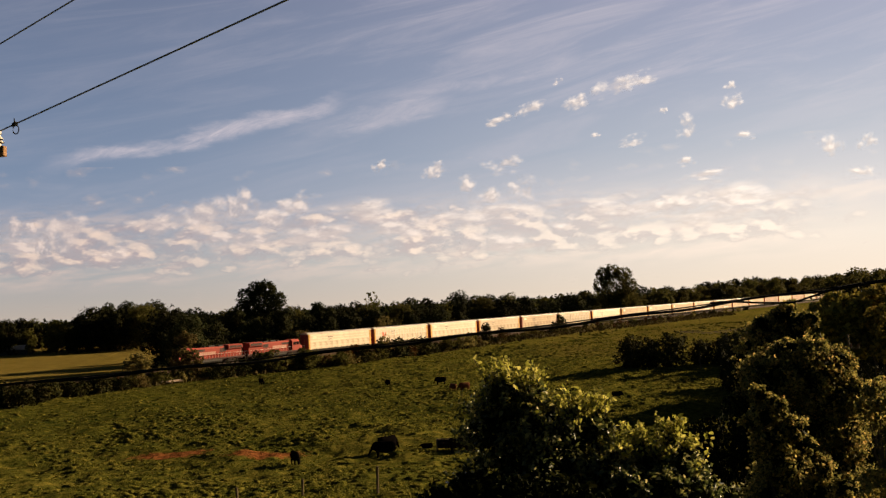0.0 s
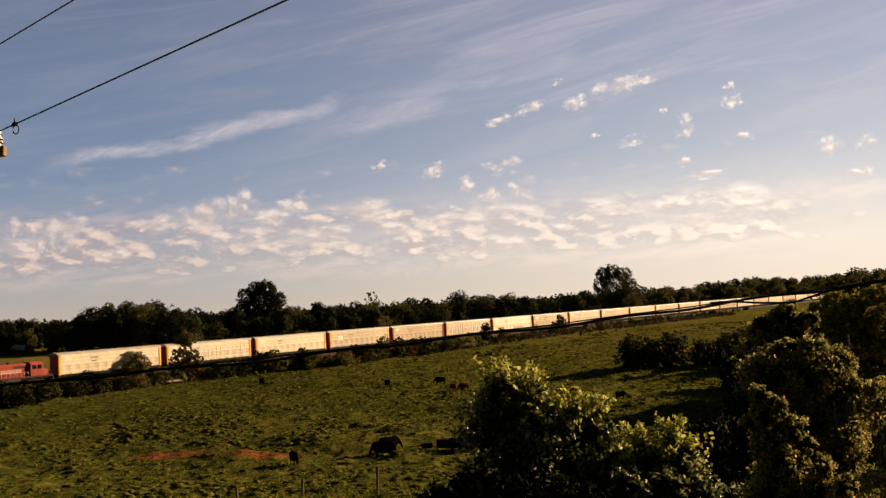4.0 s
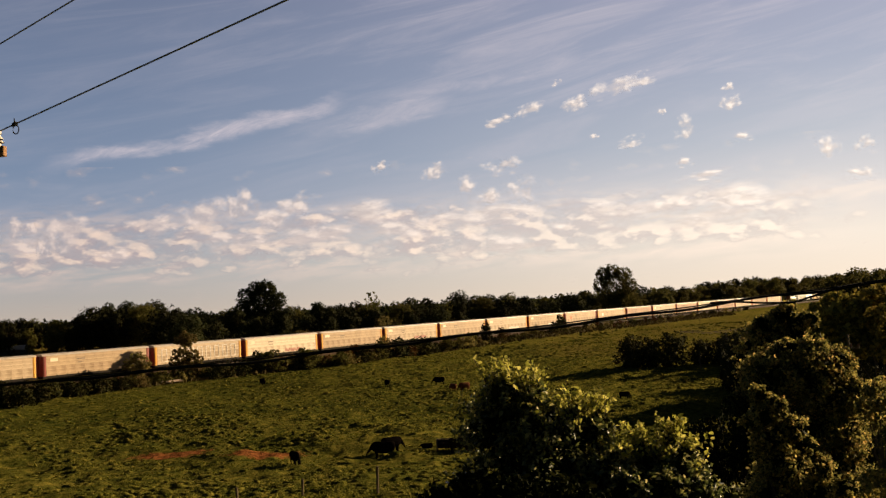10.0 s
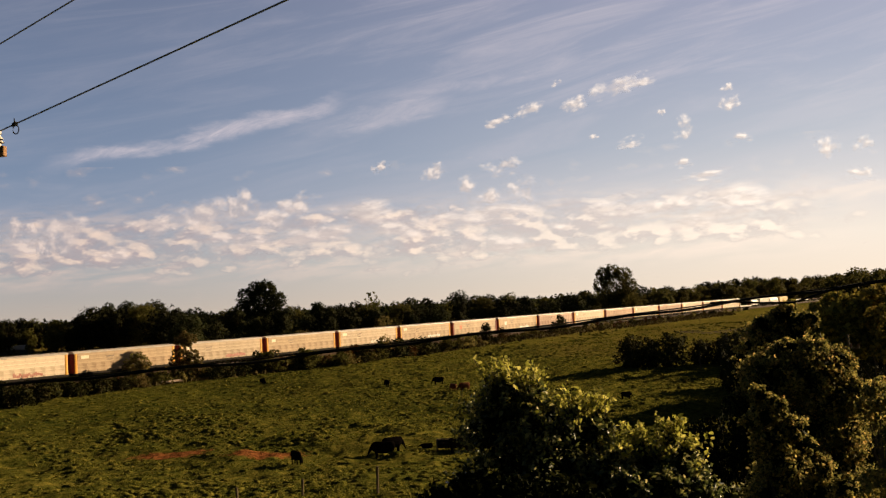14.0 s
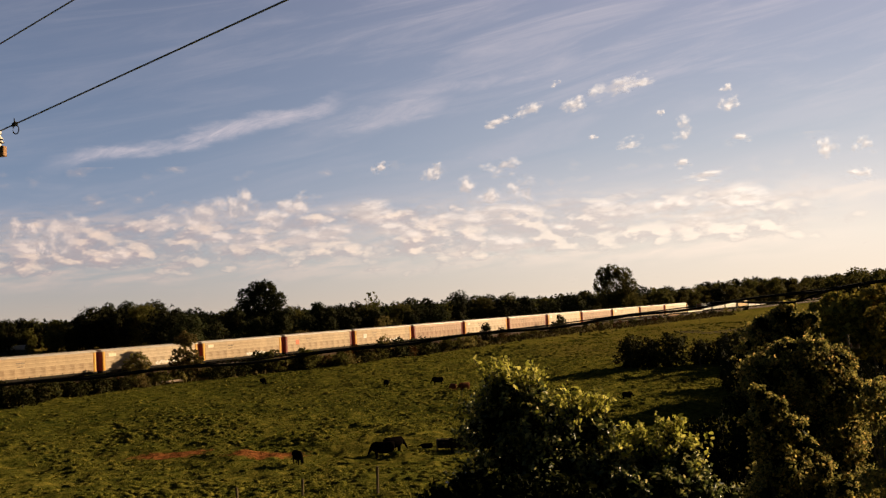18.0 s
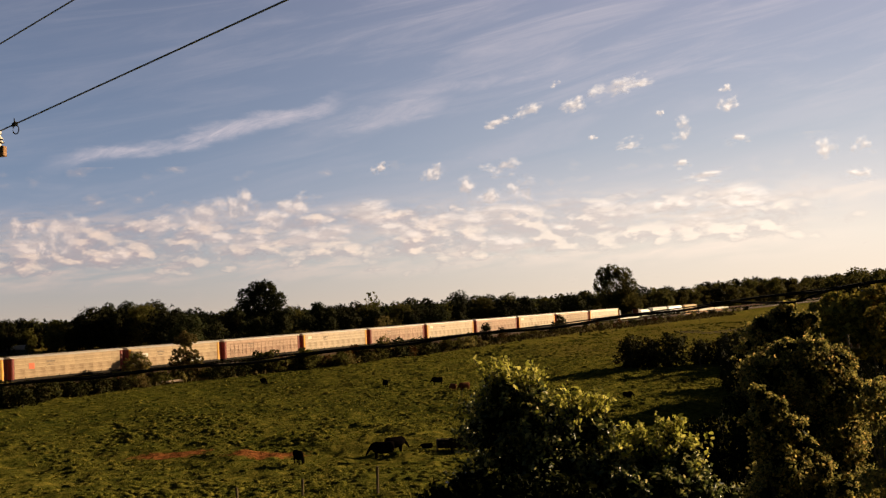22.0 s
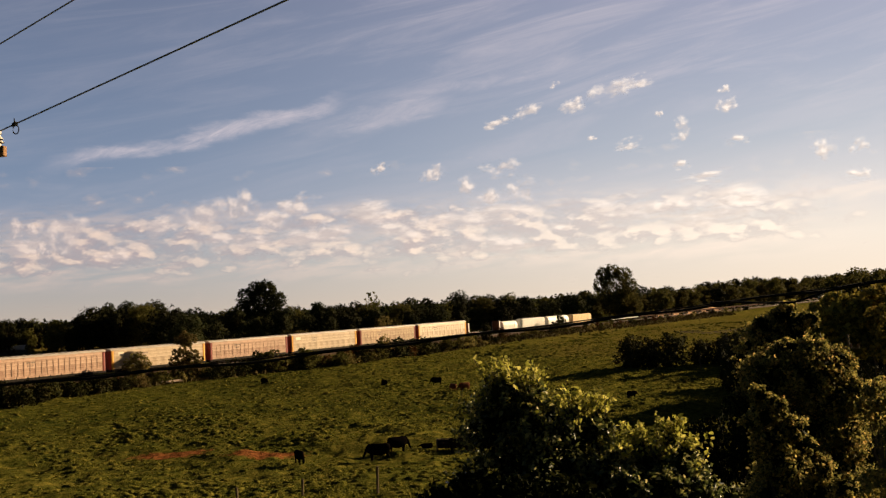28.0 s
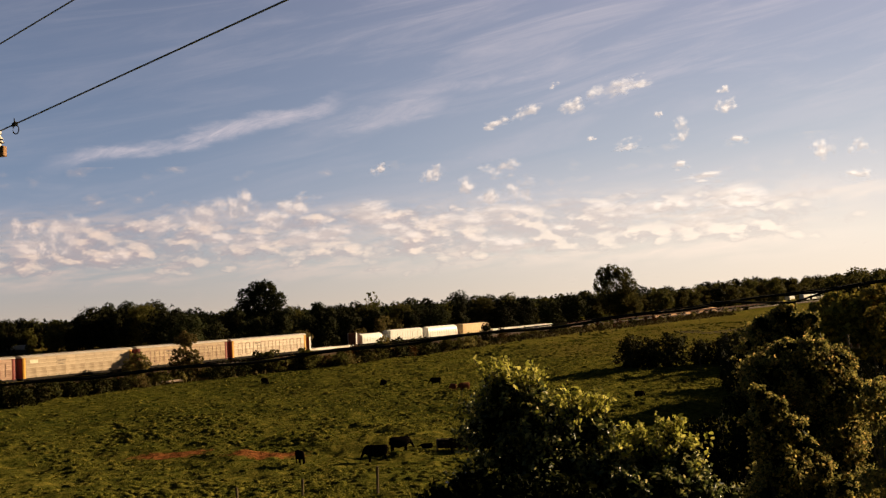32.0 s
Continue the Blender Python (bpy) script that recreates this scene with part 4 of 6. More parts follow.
def autoracks():
    g = autorack_parts()
    kinds = {}
    looks = {"white": (RACK_WHITE, "cream-white"), "tan": (RACK_TAN, "weathered tan"), "bright": (RACK_BRIGHT, "bright galvanised"), "rusty": (RACK_RUST, "rusty orange-tan")}
    ready = {k: finish(k, bm, m, 0.015 if k in ("frame",) else 0) for k, bm, m in
             (("roof", g["roof"], ROOF_RACK), ("frame", g["frame"], STEEL_DARK), ("corner", g["corner"], YELLOW), ("door", g["door"], MAROON))}
    for key, (m, _) in looks.items():
        kinds[key] = (finish("core", g["core"].copy(), m), finish("side_panel", g["panel"].copy(), m))
    brown_corner = ready["corner"].copy()
    brown_corner.materials[0] = MAROON
    order = ["bright", "bright", "bright", "white", "tan", "white", "bright", "tan", "white", "tan", "white",
             "tan", "tan", "tan", "rusty", "white", "rusty", "white", "rusty", "white", "tan", "bright"]
    rusty = {4, 12, 14, 16, 18, 20}
    framed = {1, 5, 14, 16, 18, 20, 21}
    bm = bmesh.new()
    for dx in (-0.72, 0.72):
        box(bm, (dx, 0, 0), (0.15, 0.02, 2.9))
    for z in (-1.4, 1.4):
        box(bm, (0, 0, z), (1.3, 0.02, 0.12))
    panel_frame = finish("panel_frame", bm, MARK_PANEL)
    pale_frame = panel_frame.copy()
    pale_frame.materials[0] = WHITE_PAINT
    mark_rng = random.Random(5)
    for i, key in enumerate(order):
        _, words = looks[key]
        worn = i in rusty
        car = thing("autorack_car", f"{words} autorack railcar with {'maroon' if worn else 'yellow'} ends", "railcar", "autorack cars in the train")
        core, panel = kinds[key]
        part("core", core, None, car)
        part("roof", ready["roof"], None, car, "ribbed pale steel roof")
        part("frame", ready["frame"], None, car, "dark steel underframe")
        for s in (-1, 1):
            turn = 0 if s > 0 else 180
            for k in range(11):
                part("side_panel", panel, None, car, at=pose(-11.66 + k * 2.332, s * 1.47, 3.22, 0, 0, turn))
            for e in (-1, 1):
                part("corner_post", brown_corner if worn else ready["corner"], None, car, "painted corner post with ladder rungs", at=pose(e * 13.22, s * 1.40, 0, 0, 0, turn))
        for e in (0, 180):
            part("end_door", ready["door"], None, car, "dark maroon folding end doors", at=pose(0, 0, 0, 0, 0, e) @ pose(13.5, 0, 0))
        w = mark_rng.uniform(1.2, 2.0)
        for y, s in ((-1.535, -1), (1.535, 1)):
            bold = i in (1, 3, 12, 13)
            if bold or i not in framed:
                bm = bmesh.new()
                box(bm, (s * (9.0 if bold else 11.0), y, 3.6 if bold else 4.5), (w, 0.02, 1.2 if bold else 0.7))
                part("emblem", bm, MARK_RED if i in (1, 12) else (WHITE_PAINT if i in (3, 13) else PALE_MARK), car, "plain rectangular emblem")
            bm = bmesh.new()
            for j in range(6):
                box(bm, (s * (5.4 - j * 0.34), y, 4.3), (0.22, 0.02, 0.3))
            for j in range(5):
                box(bm, (s * (5.2 - j * 0.3), y, 3.6), (0.18, 0.02, 0.2))
            tagged(part("lettering", bm, MARK_DARK, car, "faint bars of unreadable lettering"), kind="stuff")
        if i in (6, 8, 10, 11, 13):
            for s in (-1, 1):
                bm = bmesh.new()
                for j in range(16):
                    turn = Matrix.Rotation(mark_rng.uniform(-0.3, 0.3), 3, "Y")
                    box(bm, (s * (-1.0 - j * 0.42), s * 1.535, 1.75 + mark_rng.uniform(-0.12, 0.2)), (0.30 + mark_rng.random() * 0.22, 0.02, mark_rng.uniform(0.45, 0.95)), turn)
                tagged(part("graffiti", bm, {6: PALE_RED, 8: PALE_RED}.get(i, WHITE_PAINT), car, "sprayed shapes along the lower side"), kind="stuff")
        if i in framed:
            for s in (-1, 1):
                for c in range(9):
                    part("panel_frame", pale_frame if i < 6 else panel_frame, None, car, "pale outline of a tall side panel" if i < 6 else "brownish outline of a tall side panel", at=pose(-10.8 + c * 2.7, s * 1.555, 3.2))
        running_gear(car, 9.75)
        couplers(car, 14.4)
        place_car(car, i + 0.5)


autoracks()


def locomotive(u, flip, group="locomotives heading the train"):
    """A six-axle road diesel; its cab end faces -x, or +x when flipped."""
    loco = thing("diesel_locomotive", "red six-axle diesel locomotive with white lettering bars", "locomotive", group)
    hold = Matrix.Rotation(math.pi, 4, "Z") if flip else Matrix.Identity(4)

    def add(name, bm, mat, label="", bevel=0.0, to=None):
        return part(name, bm, mat, to or loco, label, bevel, at=None if to else hold)

    bm = bmesh.new()
    box(bm, (0, 0, 1.35), (21.6, 2.9, 0.34))
    box(bm, (0, 0, 1.05), (21.0, 2.2, 0.3))
    add("underframe", bm, LOCO_SILL, "dark maroon walkway and underframe", 0.03)
    bm = bmesh.new()
    skin(bm, [[(x, y, z) for y, z in ((-1.2, 0.45), (1.2, 0.45), (1.45, 0.75), (1.45, 1.15), (-1.45, 1.15), (-1.45, 0.75))] for x in (-3.4, 3.0)])
    add("fuel_tank", bm, LOCO_GREY, "dark fuel tank")
    bm = bmesh.new()
    skin(bm, [[(-10.2, y, 1.5) for y in (-0.9, 0.9)] + [(-10.2, y, 2.6) for y in (0.8, -0.8)], [(-8.4, y, 1.5) for y in (-1.0, 1.0)] + [(-8.4, y, 3.0) for y in (0.95, -0.95)]])
    add("nose", bm, LOCO_RED, "", 0.06)
    bm = bmesh.new()
    skin(bm, [[(x, y, z) for y, z in ((-1.5, 1.5), (1.5, 1.5), (1.5, 3.9), (1.05, 4.45), (-1.05, 4.45), (-1.5, 3.9))] for x in (-8.5, -5.6)])
    cab = add("cab", bm, LOCO_RED, "", 0.04)
    for y in (-1.5, 1.5):
        for x in (-7.7, -6.5):
            bm = bmesh.new()
            box(bm, (x, y * 1.003, 3.35), (0.9, 0.05, 0.8))
            part("side_window", bm, GLASS_DARK, cab, "dark cab window")
    for y in (-0.85, 0.85):
        bm = bmesh.new()
        box(bm, (-8.52, y, 3.5), (0.05, 0.8, 0.7))
        part("windshield", bm, GLASS_DARK, cab, "dark windshield pane")
    bm = bmesh.new()
    skin(bm, [[(x, y, z) for y, z in ((-0.95, 1.5), (0.95, 1.5), (0.95, 3.9), (0.7, 4.25), (-0.7, 4.25), (-0.95, 3.9))] for x in (-5.6, 5.2)])
    add("hood", bm, LOCO_RED, "", 0.03)
    bm = bmesh.new()
    skin(bm, [[(x, y, z) for y, z in ((-1.0, 1.5), (1.0, 1.5), (1.0, 3.2), (1.5, 3.5), (1.5, 4.3), (1.1, 4.5), (-1.1, 4.5), (-1.5, 4.3), (-1.5, 3.5), (-1.0, 3.2))] for x in (5.2, 10.0)])
    rad = add("radiator_section", bm, LOCO_RED, "flared radiator section")
    for y in (-1.515, 1.515):
        bm = bmesh.new()
        for i in range(9):
            box(bm, (5.8 + i * 0.45, y, 3.9), (0.3, 0.04, 0.6))
        part("radiator_grille", bm, LOCO_GREY, rad, "dark radiator grille")
    bm = bmesh.new()
    for y in (-0.97, 0.97):
        for i in range(7):
            box(bm, (-4.9 + i * 0.42, y, 3.55), (0.28, 0.05, 0.5))
        for i in range(12):
            box(bm, (-5.2 + i * 0.86, y, 2.2), (0.05, 0.04, 1.2))
        for i in range(4):
            box(bm, (3.0 + i * 0.5, y, 3.3), (0.34, 0.05, 0.9))
    tagged(add("hood_louvres", bm, LOCO_GREY, "dark louvres and door seams"), kind="stuff")
    for y in (-0.985, 0.985):
        bm = bmesh.new()
        for i in range(8):
            box(bm, (-3.6 + i * 0.66, y, 2.75), (0.58, 0.03, 0.75))
        add("lettering", bm, PALE_RED, "broad faded bars of lettering")
    bm = bmesh.new()
    box(bm, (0.5, 0, 4.42), (1.8, 1.1, 0.35))
    box(bm, (3.4, 0, 4.38), (1.6, 1.5, 0.3))
    tube(bm, (-1.6, 0, 4.2), (-1.6, 0, 4.6), 0.35, 0.3, 10)
    add("roof_equipment", bm, LOCO_GREY, "exhaust stack and fans", 0.02)
    bm = bmesh.new()
    for y in (-1.42, 1.42):
        for i in range(16):
            x = -5.2 + i * 1.0
            tube(bm, (x, y, 1.5), (x, y, 2.5), 0.02, n=4)
        tube(bm, (-5.2, y, 2.5), (9.8, y, 2.5), 0.022, n=4)
    for e in (-10.7, 10.7):
        for y in (-1.3, -0.6, 0.6, 1.3):
            tube(bm, (e, y, 1.5), (e, y, 2.5), 0.025, n=4)
        tube(bm, (e, -1.3, 2.5), (e, 1.3, 2.5), 0.025, n=4)
    add("handrails", bm, WHITE_PAINT, "thin handrails")
    bm = bmesh.new()
    for e in (-1, 1):
        skin(bm, [[(e * 10.75, y, 1.3) for y in (-1.45, 1.45)] + [(e * 10.75, y, 0.25) for y in (1.35, -1.35)], [(e * 10.95, y, 1.3) for y in (-1.45, 1.45)] + [(e * 11.2, y, 0.2) for y in (1.2, -1.2)]])
    add("pilot_plate", bm, STEEL_DARK, "black pilot and step plates")
    running_gear(loco, 6.6, True)
    couplers(loco, 11.2)
    place_car(loco, u)


locomotive(-0.39, True)
locomotive(-1.17, False)


def hopper(u, length, tall, mat, words, rounded):
    car = thing("hopper_car", words, "railcar", "freight cars behind the autoracks")
    half = length / 2
    bm = bmesh.new()
    if rounded:
        prof = [(1.5 * math.cos(a), 2.75 + (tall - 2.75) * math.sin(a)) for a in (math.pi * i / 10 for i in range(11))]
        prof = [(1.5, 1.35)] + prof + [(-1.5, 1.35)]
    else:
        prof = [(1.5, 1.35), (1.58, 2.2), (1.58, tall - 0.35), (0.9, tall - 0.06), (-0.9, tall - 0.06), (-1.58, tall - 0.35), (-1.58, 2.2), (-1.5, 1.35)]
    skin(bm, [[(x, y * k, 1.35 + (z - 1.35) * q) for y, z in prof] for x, k, q in ((-half + 1.5, 0.96, 0.98), (-half + 1.8, 1, 1), (half - 1.8, 1, 1), (half - 1.5, 0.96, 0.98))])
    part("body", bm, mat, car, smooth=False)
    bm = bmesh.new()
    for i in range(int((length - 4) / 1.3)):
        x = -half + 2.4 + i * 1.3
        for y in (-1.6, 1.6):
            box(bm, (x, y, (tall + 1.0) / 2), (0.09, 0.08, tall - 2.4))
    part("side_ribs", bm, mat, car)
    bm = bmesh.new()
    for i in range(3):
        x = (i - 1) * (length - 5) / 3
        skin(bm, [[(x - 1.6, -1.4, 1.4), (x + 1.6, -1.4, 1.4), (x + 1.6, 1.4, 1.4), (x - 1.6, 1.4, 1.4)], [(x - 0.4, -0.6, 0.4), (x + 0.4, -0.6, 0.4), (x + 0.4, 0.6, 0.4), (x - 0.4, 0.6, 0.4)]])
    part("hopper_bays", bm, STEEL_DARK, car, "dark discharge bays")
    bm = bmesh.new()
    box(bm, (0, 0, 1.15), (length - 0.8, 0.7, 0.4))
    for e in (-1, 1):
        box(bm, (e * (half - 0.8), 0, 1.2), (1.1, 2.7, 0.25))
        for y in (-1.3, 1.3):
            tube(bm, (e * (half - 0.5), y, 1.2), (e * (half - 1.6), y, tall - 0.4), 0.06, n=5)
    part("end_frame", bm, STEEL_DARK, car, "dark end platform and braces")
    bm = bmesh.new()
    box(bm, (0, 0, tall + 0.08), (length - 3.5, 0.6, 0.06))
    for i in range(6):
        box(bm, ((i - 2.5) * (length - 5) / 6, 0.0, tall + 0.02), (0.8, 0.8, 0.16))
    part("roof_walk", bm, STEEL_DARK, car, "roof walkway with hatches")
    running_gear(car, half - 2.2)
    couplers(car, half)
    place_car(car, u)


def bulkhead_flat(u, length=21.0):
    car = thing("bulkhead_flatcar", "empty bulkhead flatcar with pale end walls", "railcar", "freight cars behind the autoracks")
    bm = bmesh.new()
    box(bm, (0, 0, 1.15), (length - 0.8, 2.9, 0.3))
    box(bm, (0, 0, 0.85), (length - 5, 1.0, 0.4))
    part("deck", bm, RUST, car, "rusty deck", 0.02)
    for y in (-1.46, 1.46):
        bm = bmesh.new()
        box(bm, (0, y, 1.1), (length - 0.8, 0.1, 0.55))
        part("side_sill", bm, WHITE_PAINT, car, "pale side sill")
    for e in (-1, 1):
        bm = bmesh.new()
        box(bm, (e * (length / 2 - 0.7), 0, 3.0), (0.16, 2.9, 3.4))
        for y in (-1.4, 0, 1.4):
            box(bm, (e * (length / 2 - 0.45), y, 3.0), (0.4, 0.14, 3.4))
        part("bulkhead", bm, RUST, car, "upright rusty end bulkhead")
        for y in (-1.5, 1.5):
            bm = bmesh.new()
            box(bm, (e * (length / 2 - 0.55), y, 3.0), (0.62, 0.06, 3.45))
            part("bulkhead_edge", bm, WHITE_PAINT, car, "pale bulkhead edge plate")
    running_gear(car, length / 2 - 2.2)
    couplers(car, length / 2)
    place_car(car, u)


def gondola(u, length, tall, mat, words):
    car = thing("gondola_car", words, "railcar", "low freight cars at the rear of the train")
    half = length / 2 - 0.5
    bm = bmesh.new()
    box(bm, (0, 0, 1.05), (2 * half, 2.9, 0.25))
    part("floor_frame", bm, STEEL_DARK, car)
    for y in (-1.48, 1.48):
        bm = bmesh.new()
        box(bm, (0, y, (1.0 + tall) / 2), (2 * half, 0.07, tall - 1.0))
        box(bm, (0, y, tall), (2 * half, 0.16, 0.14))
        for i in range(int(length / 1.2)):
            box(bm, (-half + 0.6 + i * 1.2, y + math.copysign(0.07, y), (1.0 + tall) / 2), (0.12, 0.1, tall - 1.05))
        part("side_wall", bm, mat, car)
    for e in (-1, 1):
        bm = bmesh.new()
        box(bm, (e * half, 0, (1.0 + tall) / 2), (0.08, 2.9, tall - 1.0))
        part("end_wall", bm, mat, car)
    running_gear(car, half - 1.8)
    couplers(car, length / 2)
    place_car(car, u)


def rear_cars():
    u = 22.0
    bulkhead_flat(u + 0.375)
    u += 0.76
    hopper(u + 0.225, 12.8, 4.3, HOPPER_WHITE, "short white cylindrical covered hopper car", True)
    u += 0.46
    for k in range(2):
        hopper(u + 0.345, 19.6, 4.75, HOPPER_WHITE, "white covered hopper railcar", k == 1)
        u += 0.69
    hopper(u + 0.335, 19.0, 4.7, HOPPER_TAN, "tan covered hopper railcar", False)
    u += 0.68
    for k in range(2):
        gondola(u + 0.4, 22.4, 1.9, WHITE_PAINT, "low pale flatcar with stake sides")
        u += 0.8
    for k in range(16):
        gondola(u + 0.33, 18.6, 1.55, RUST_DARK, "low rust-brown flatcar with shallow sides")
        u += 0.66
    u += 0.3
    hopper(u + 0.26, 14.4, 4.5, HOPPER_WHITE, "short white covered hopper railcar", False)
    u += 0.54
    gondola(u + 0.3, 16.6, 1.55, RUST_DARK, "low rust-brown flatcar with shallow sides")
    u += 0.6
    for k in range(5):
        hopper(u + 0.345, 19.6, 4.75, HOPPER_WHITE, "white covered hopper railcar", False)
        u += 0.69


rear_cars()


def clay_bank():
    """A bare clay bank behind the far stretch of track."""
    bm = bmesh.new()
    rings = []
    for i in range(53):
        a = 312.0 + i * 2.0
        end = min(1.0, i / 4, (52 - i) / 6)
        top = (2.3 + 0.45 * math.sin(i * 0.9) + 0.3 * math.sin(i * 2.3 + 1)) * end - 0.5
        out = 5.2 + 0.4 * math.sin(i * 1.3)
        rings.append([(*along(a, -out), -1.2), (*along(a, -out - 0.9), top * 0.6 - 0.2), (*along(a, -out - 2.0), top), (*along(a, -out - 4.0), top * 0.9 - 0.1), (*along(a, -out - 8.0), -2.2)])
    skin(bm, rings)
    tagged(new("earth_bank", finish("earth_bank", bm, CLAY)), "bare sunlit orange clay bank behind the track", "bank")


clay_bank()


# ---- trees and bushes ----
def tree_kind(seed, tall, width, leaf, n, mat, base=0.22, lobes=14, trunk=0.28, top=1.0, folded=False, per=6, clump=0.16, puff=1.0, follow=2.2):
    """Meshes of one kind of tree: trunk and crown."""
    rng = np.random.default_rng(seed)
    lb = [(a, b, c, r * puff) for a, b, c, r in lobed(rng, tall, width, base, lobes, top)]
    c, d = crown_points(rng, lb, n, clump, per, floor=0.1)
    return trunk_mesh(rng, tall, trunk, lb), quads("crown", leaves(rng, c, d, leaf, 0.7 if folded else 1.0, 0.25, follow, folded), mat)


def lobe_tree(seed, tall, lobes, leaf, n, mat, trunk, follow=2.0, folded=False):
    """A tree of given crown lobes (x, y, z, radius)."""
    rng = np.random.default_rng(seed)
    c, d = crown_points(rng, lobes, n, 0.14, 8)
    return trunk_mesh(rng, tall, trunk, lobes), quads("crown", leaves(rng, c, d, leaf, 0.7 if folded else 1.0, 0.25, follow, folded), mat)


def plant(kind, name, label, category, group, x, y, scale=1.0, turn=0.0, stretch=1.0, sink=0.0):
    ob = thing(name, label, category, group)
    ob.matrix_basis = Matrix.Translation((x, y, hz(x, y) - sink)) @ Matrix.Rotation(turn, 4, "Z")
    ob.scale = (scale * stretch, scale * stretch, scale)
    part("trunk", kind[0], None, ob)
    part("crown", kind[1], None, ob)
    return ob


FOREST = [tree_kind(20 + i, 16.0, w, 0.40, 9000, m, b, 20, per=8) for i, (w, m, b) in enumerate(
    ((10, LEAF_FOREST, 0.12), (12, LEAF_FOREST, 0.10), (9, LEAF_OLIVE, 0.15), (11, LEAF_FOREST, 0.08), (8, LEAF_FOREST, 0.2)))]
BUSHES = [tree_kind(40 + i, 3.0, w, 0.24, 1500, m, 0.05, 11, 0.06, follow=1.2) for i, (w, m) in enumerate(
    ((3.6, LEAF_HEDGE), (3.0, LEAF_HEDGE), (4.2, LEAF_HEDGE), (3.2, LEAF_OLIVE), (3.4, LEAF_RUST), (4.4, LEAF_AUTUMN)))]


def line_at(b, v):
    """Plan point on the line v metres off the track that lies in the bearing b (x over y)."""
    p = along(0, v)
    a = (b * p.y - p.x) / (LINE_D.x - b * LINE_D.y)
    return p + a * LINE_D


# the far wood's skyline: bearing, tangent above the eye
SKYLINE = [(-0.60, 0.0), (-0.44, 0.000), (-0.418, 0.003), (-0.40, -0.002), (-0.388, 0.004), (-0.37, -0.002), (-0.352, 0.010), (-0.34, 0.011), (-0.30, 0.012),
           (-0.277, 0.012), (-0.268, 0.001), (-0.25, 0.001), (-0.235, 0.005), (-0.21, 0.001), (-0.16, 0.0015), (-0.10, 0.0035), (-0.06, 0.001), (-0.02, 0.002),
           (0.004, 0.008), (0.03, 0.003), (0.06, 0.003), (0.085, -0.003), (0.10, -0.001), (0.125, 0.002), (0.15, 0.001), (0.20, 0.004), (0.235, 0.001), (0.26, 0.005),
           (0.31, 0.008), (0.34, 0.005), (0.38, 0.006), (0.42, 0.009), (0.8, 0.004)]


def far_wood():
    rng = np.random.default_rng(11)
    sb, st = zip(*SKYLINE)
    spots = []
    for row in range(4):
        b = -0.56
        while b < 0.66:
            if b < -0.285:
                y = 432 + row * 16
            else:
                y = min(line_at(min(b, 0.46), -17 - row * 13).y, 900 + 60 * row)
            y += rng.uniform(-5, 8)
            spots.append((b + rng.normal() * 0.004, y, row))
            b += rng.uniform(8.0, 12.0) / y
    for b, y, row in spots:
        x = b * y
        top = EYE[2] + np.interp(b, sb, st) * y
        grow = (top - hz(x, y)) / 16.0 * (rng.uniform(0.95, 1.03) if row == 3 else rng.uniform(0.72, 1.0))
        k = int(rng.integers(0, 5))
        k = 2 if (b > 0.14 and row < 3 and k < 4) or (b < -0.385 and row < 2 and k < 3) else k
        plant(FOREST[k], "tree", "dark green broadleaf tree in the far wood" if k != 2 else "olive-green broadleaf tree in the far wood", "tree", "far wood", x, y, grow, rng.uniform(0, 6.28), rng.uniform(0.95, 1.35))


def distant_wood():
    """A continuous wood on the horizon."""
    rng = np.random.default_rng(13)
    lobes = []
    b = -0.66
    while b < 0.75:
        y = rng.uniform(980, 1150)
        top = EYE[2] + 0.0012 * y
        for _ in range(3):
            r = rng.uniform(3.5, 6.5)
            lobes.append((b * y + rng.normal() * 3, y + rng.normal() * 6, top - r * rng.uniform(1.0, 2.2), r))
        b += rng.uniform(5, 9) / y
    c, d = crown_points(rng, lobes, 24000)
    tagged(new("distant_wood", quads("distant_wood", leaves(rng, c, d, 2.2, 0.8, 0.2, 1.3), LEAF_FOREST)), "distant dark wood along the horizon", "wood", kind="stuff")


distant_wood()
far_wood()


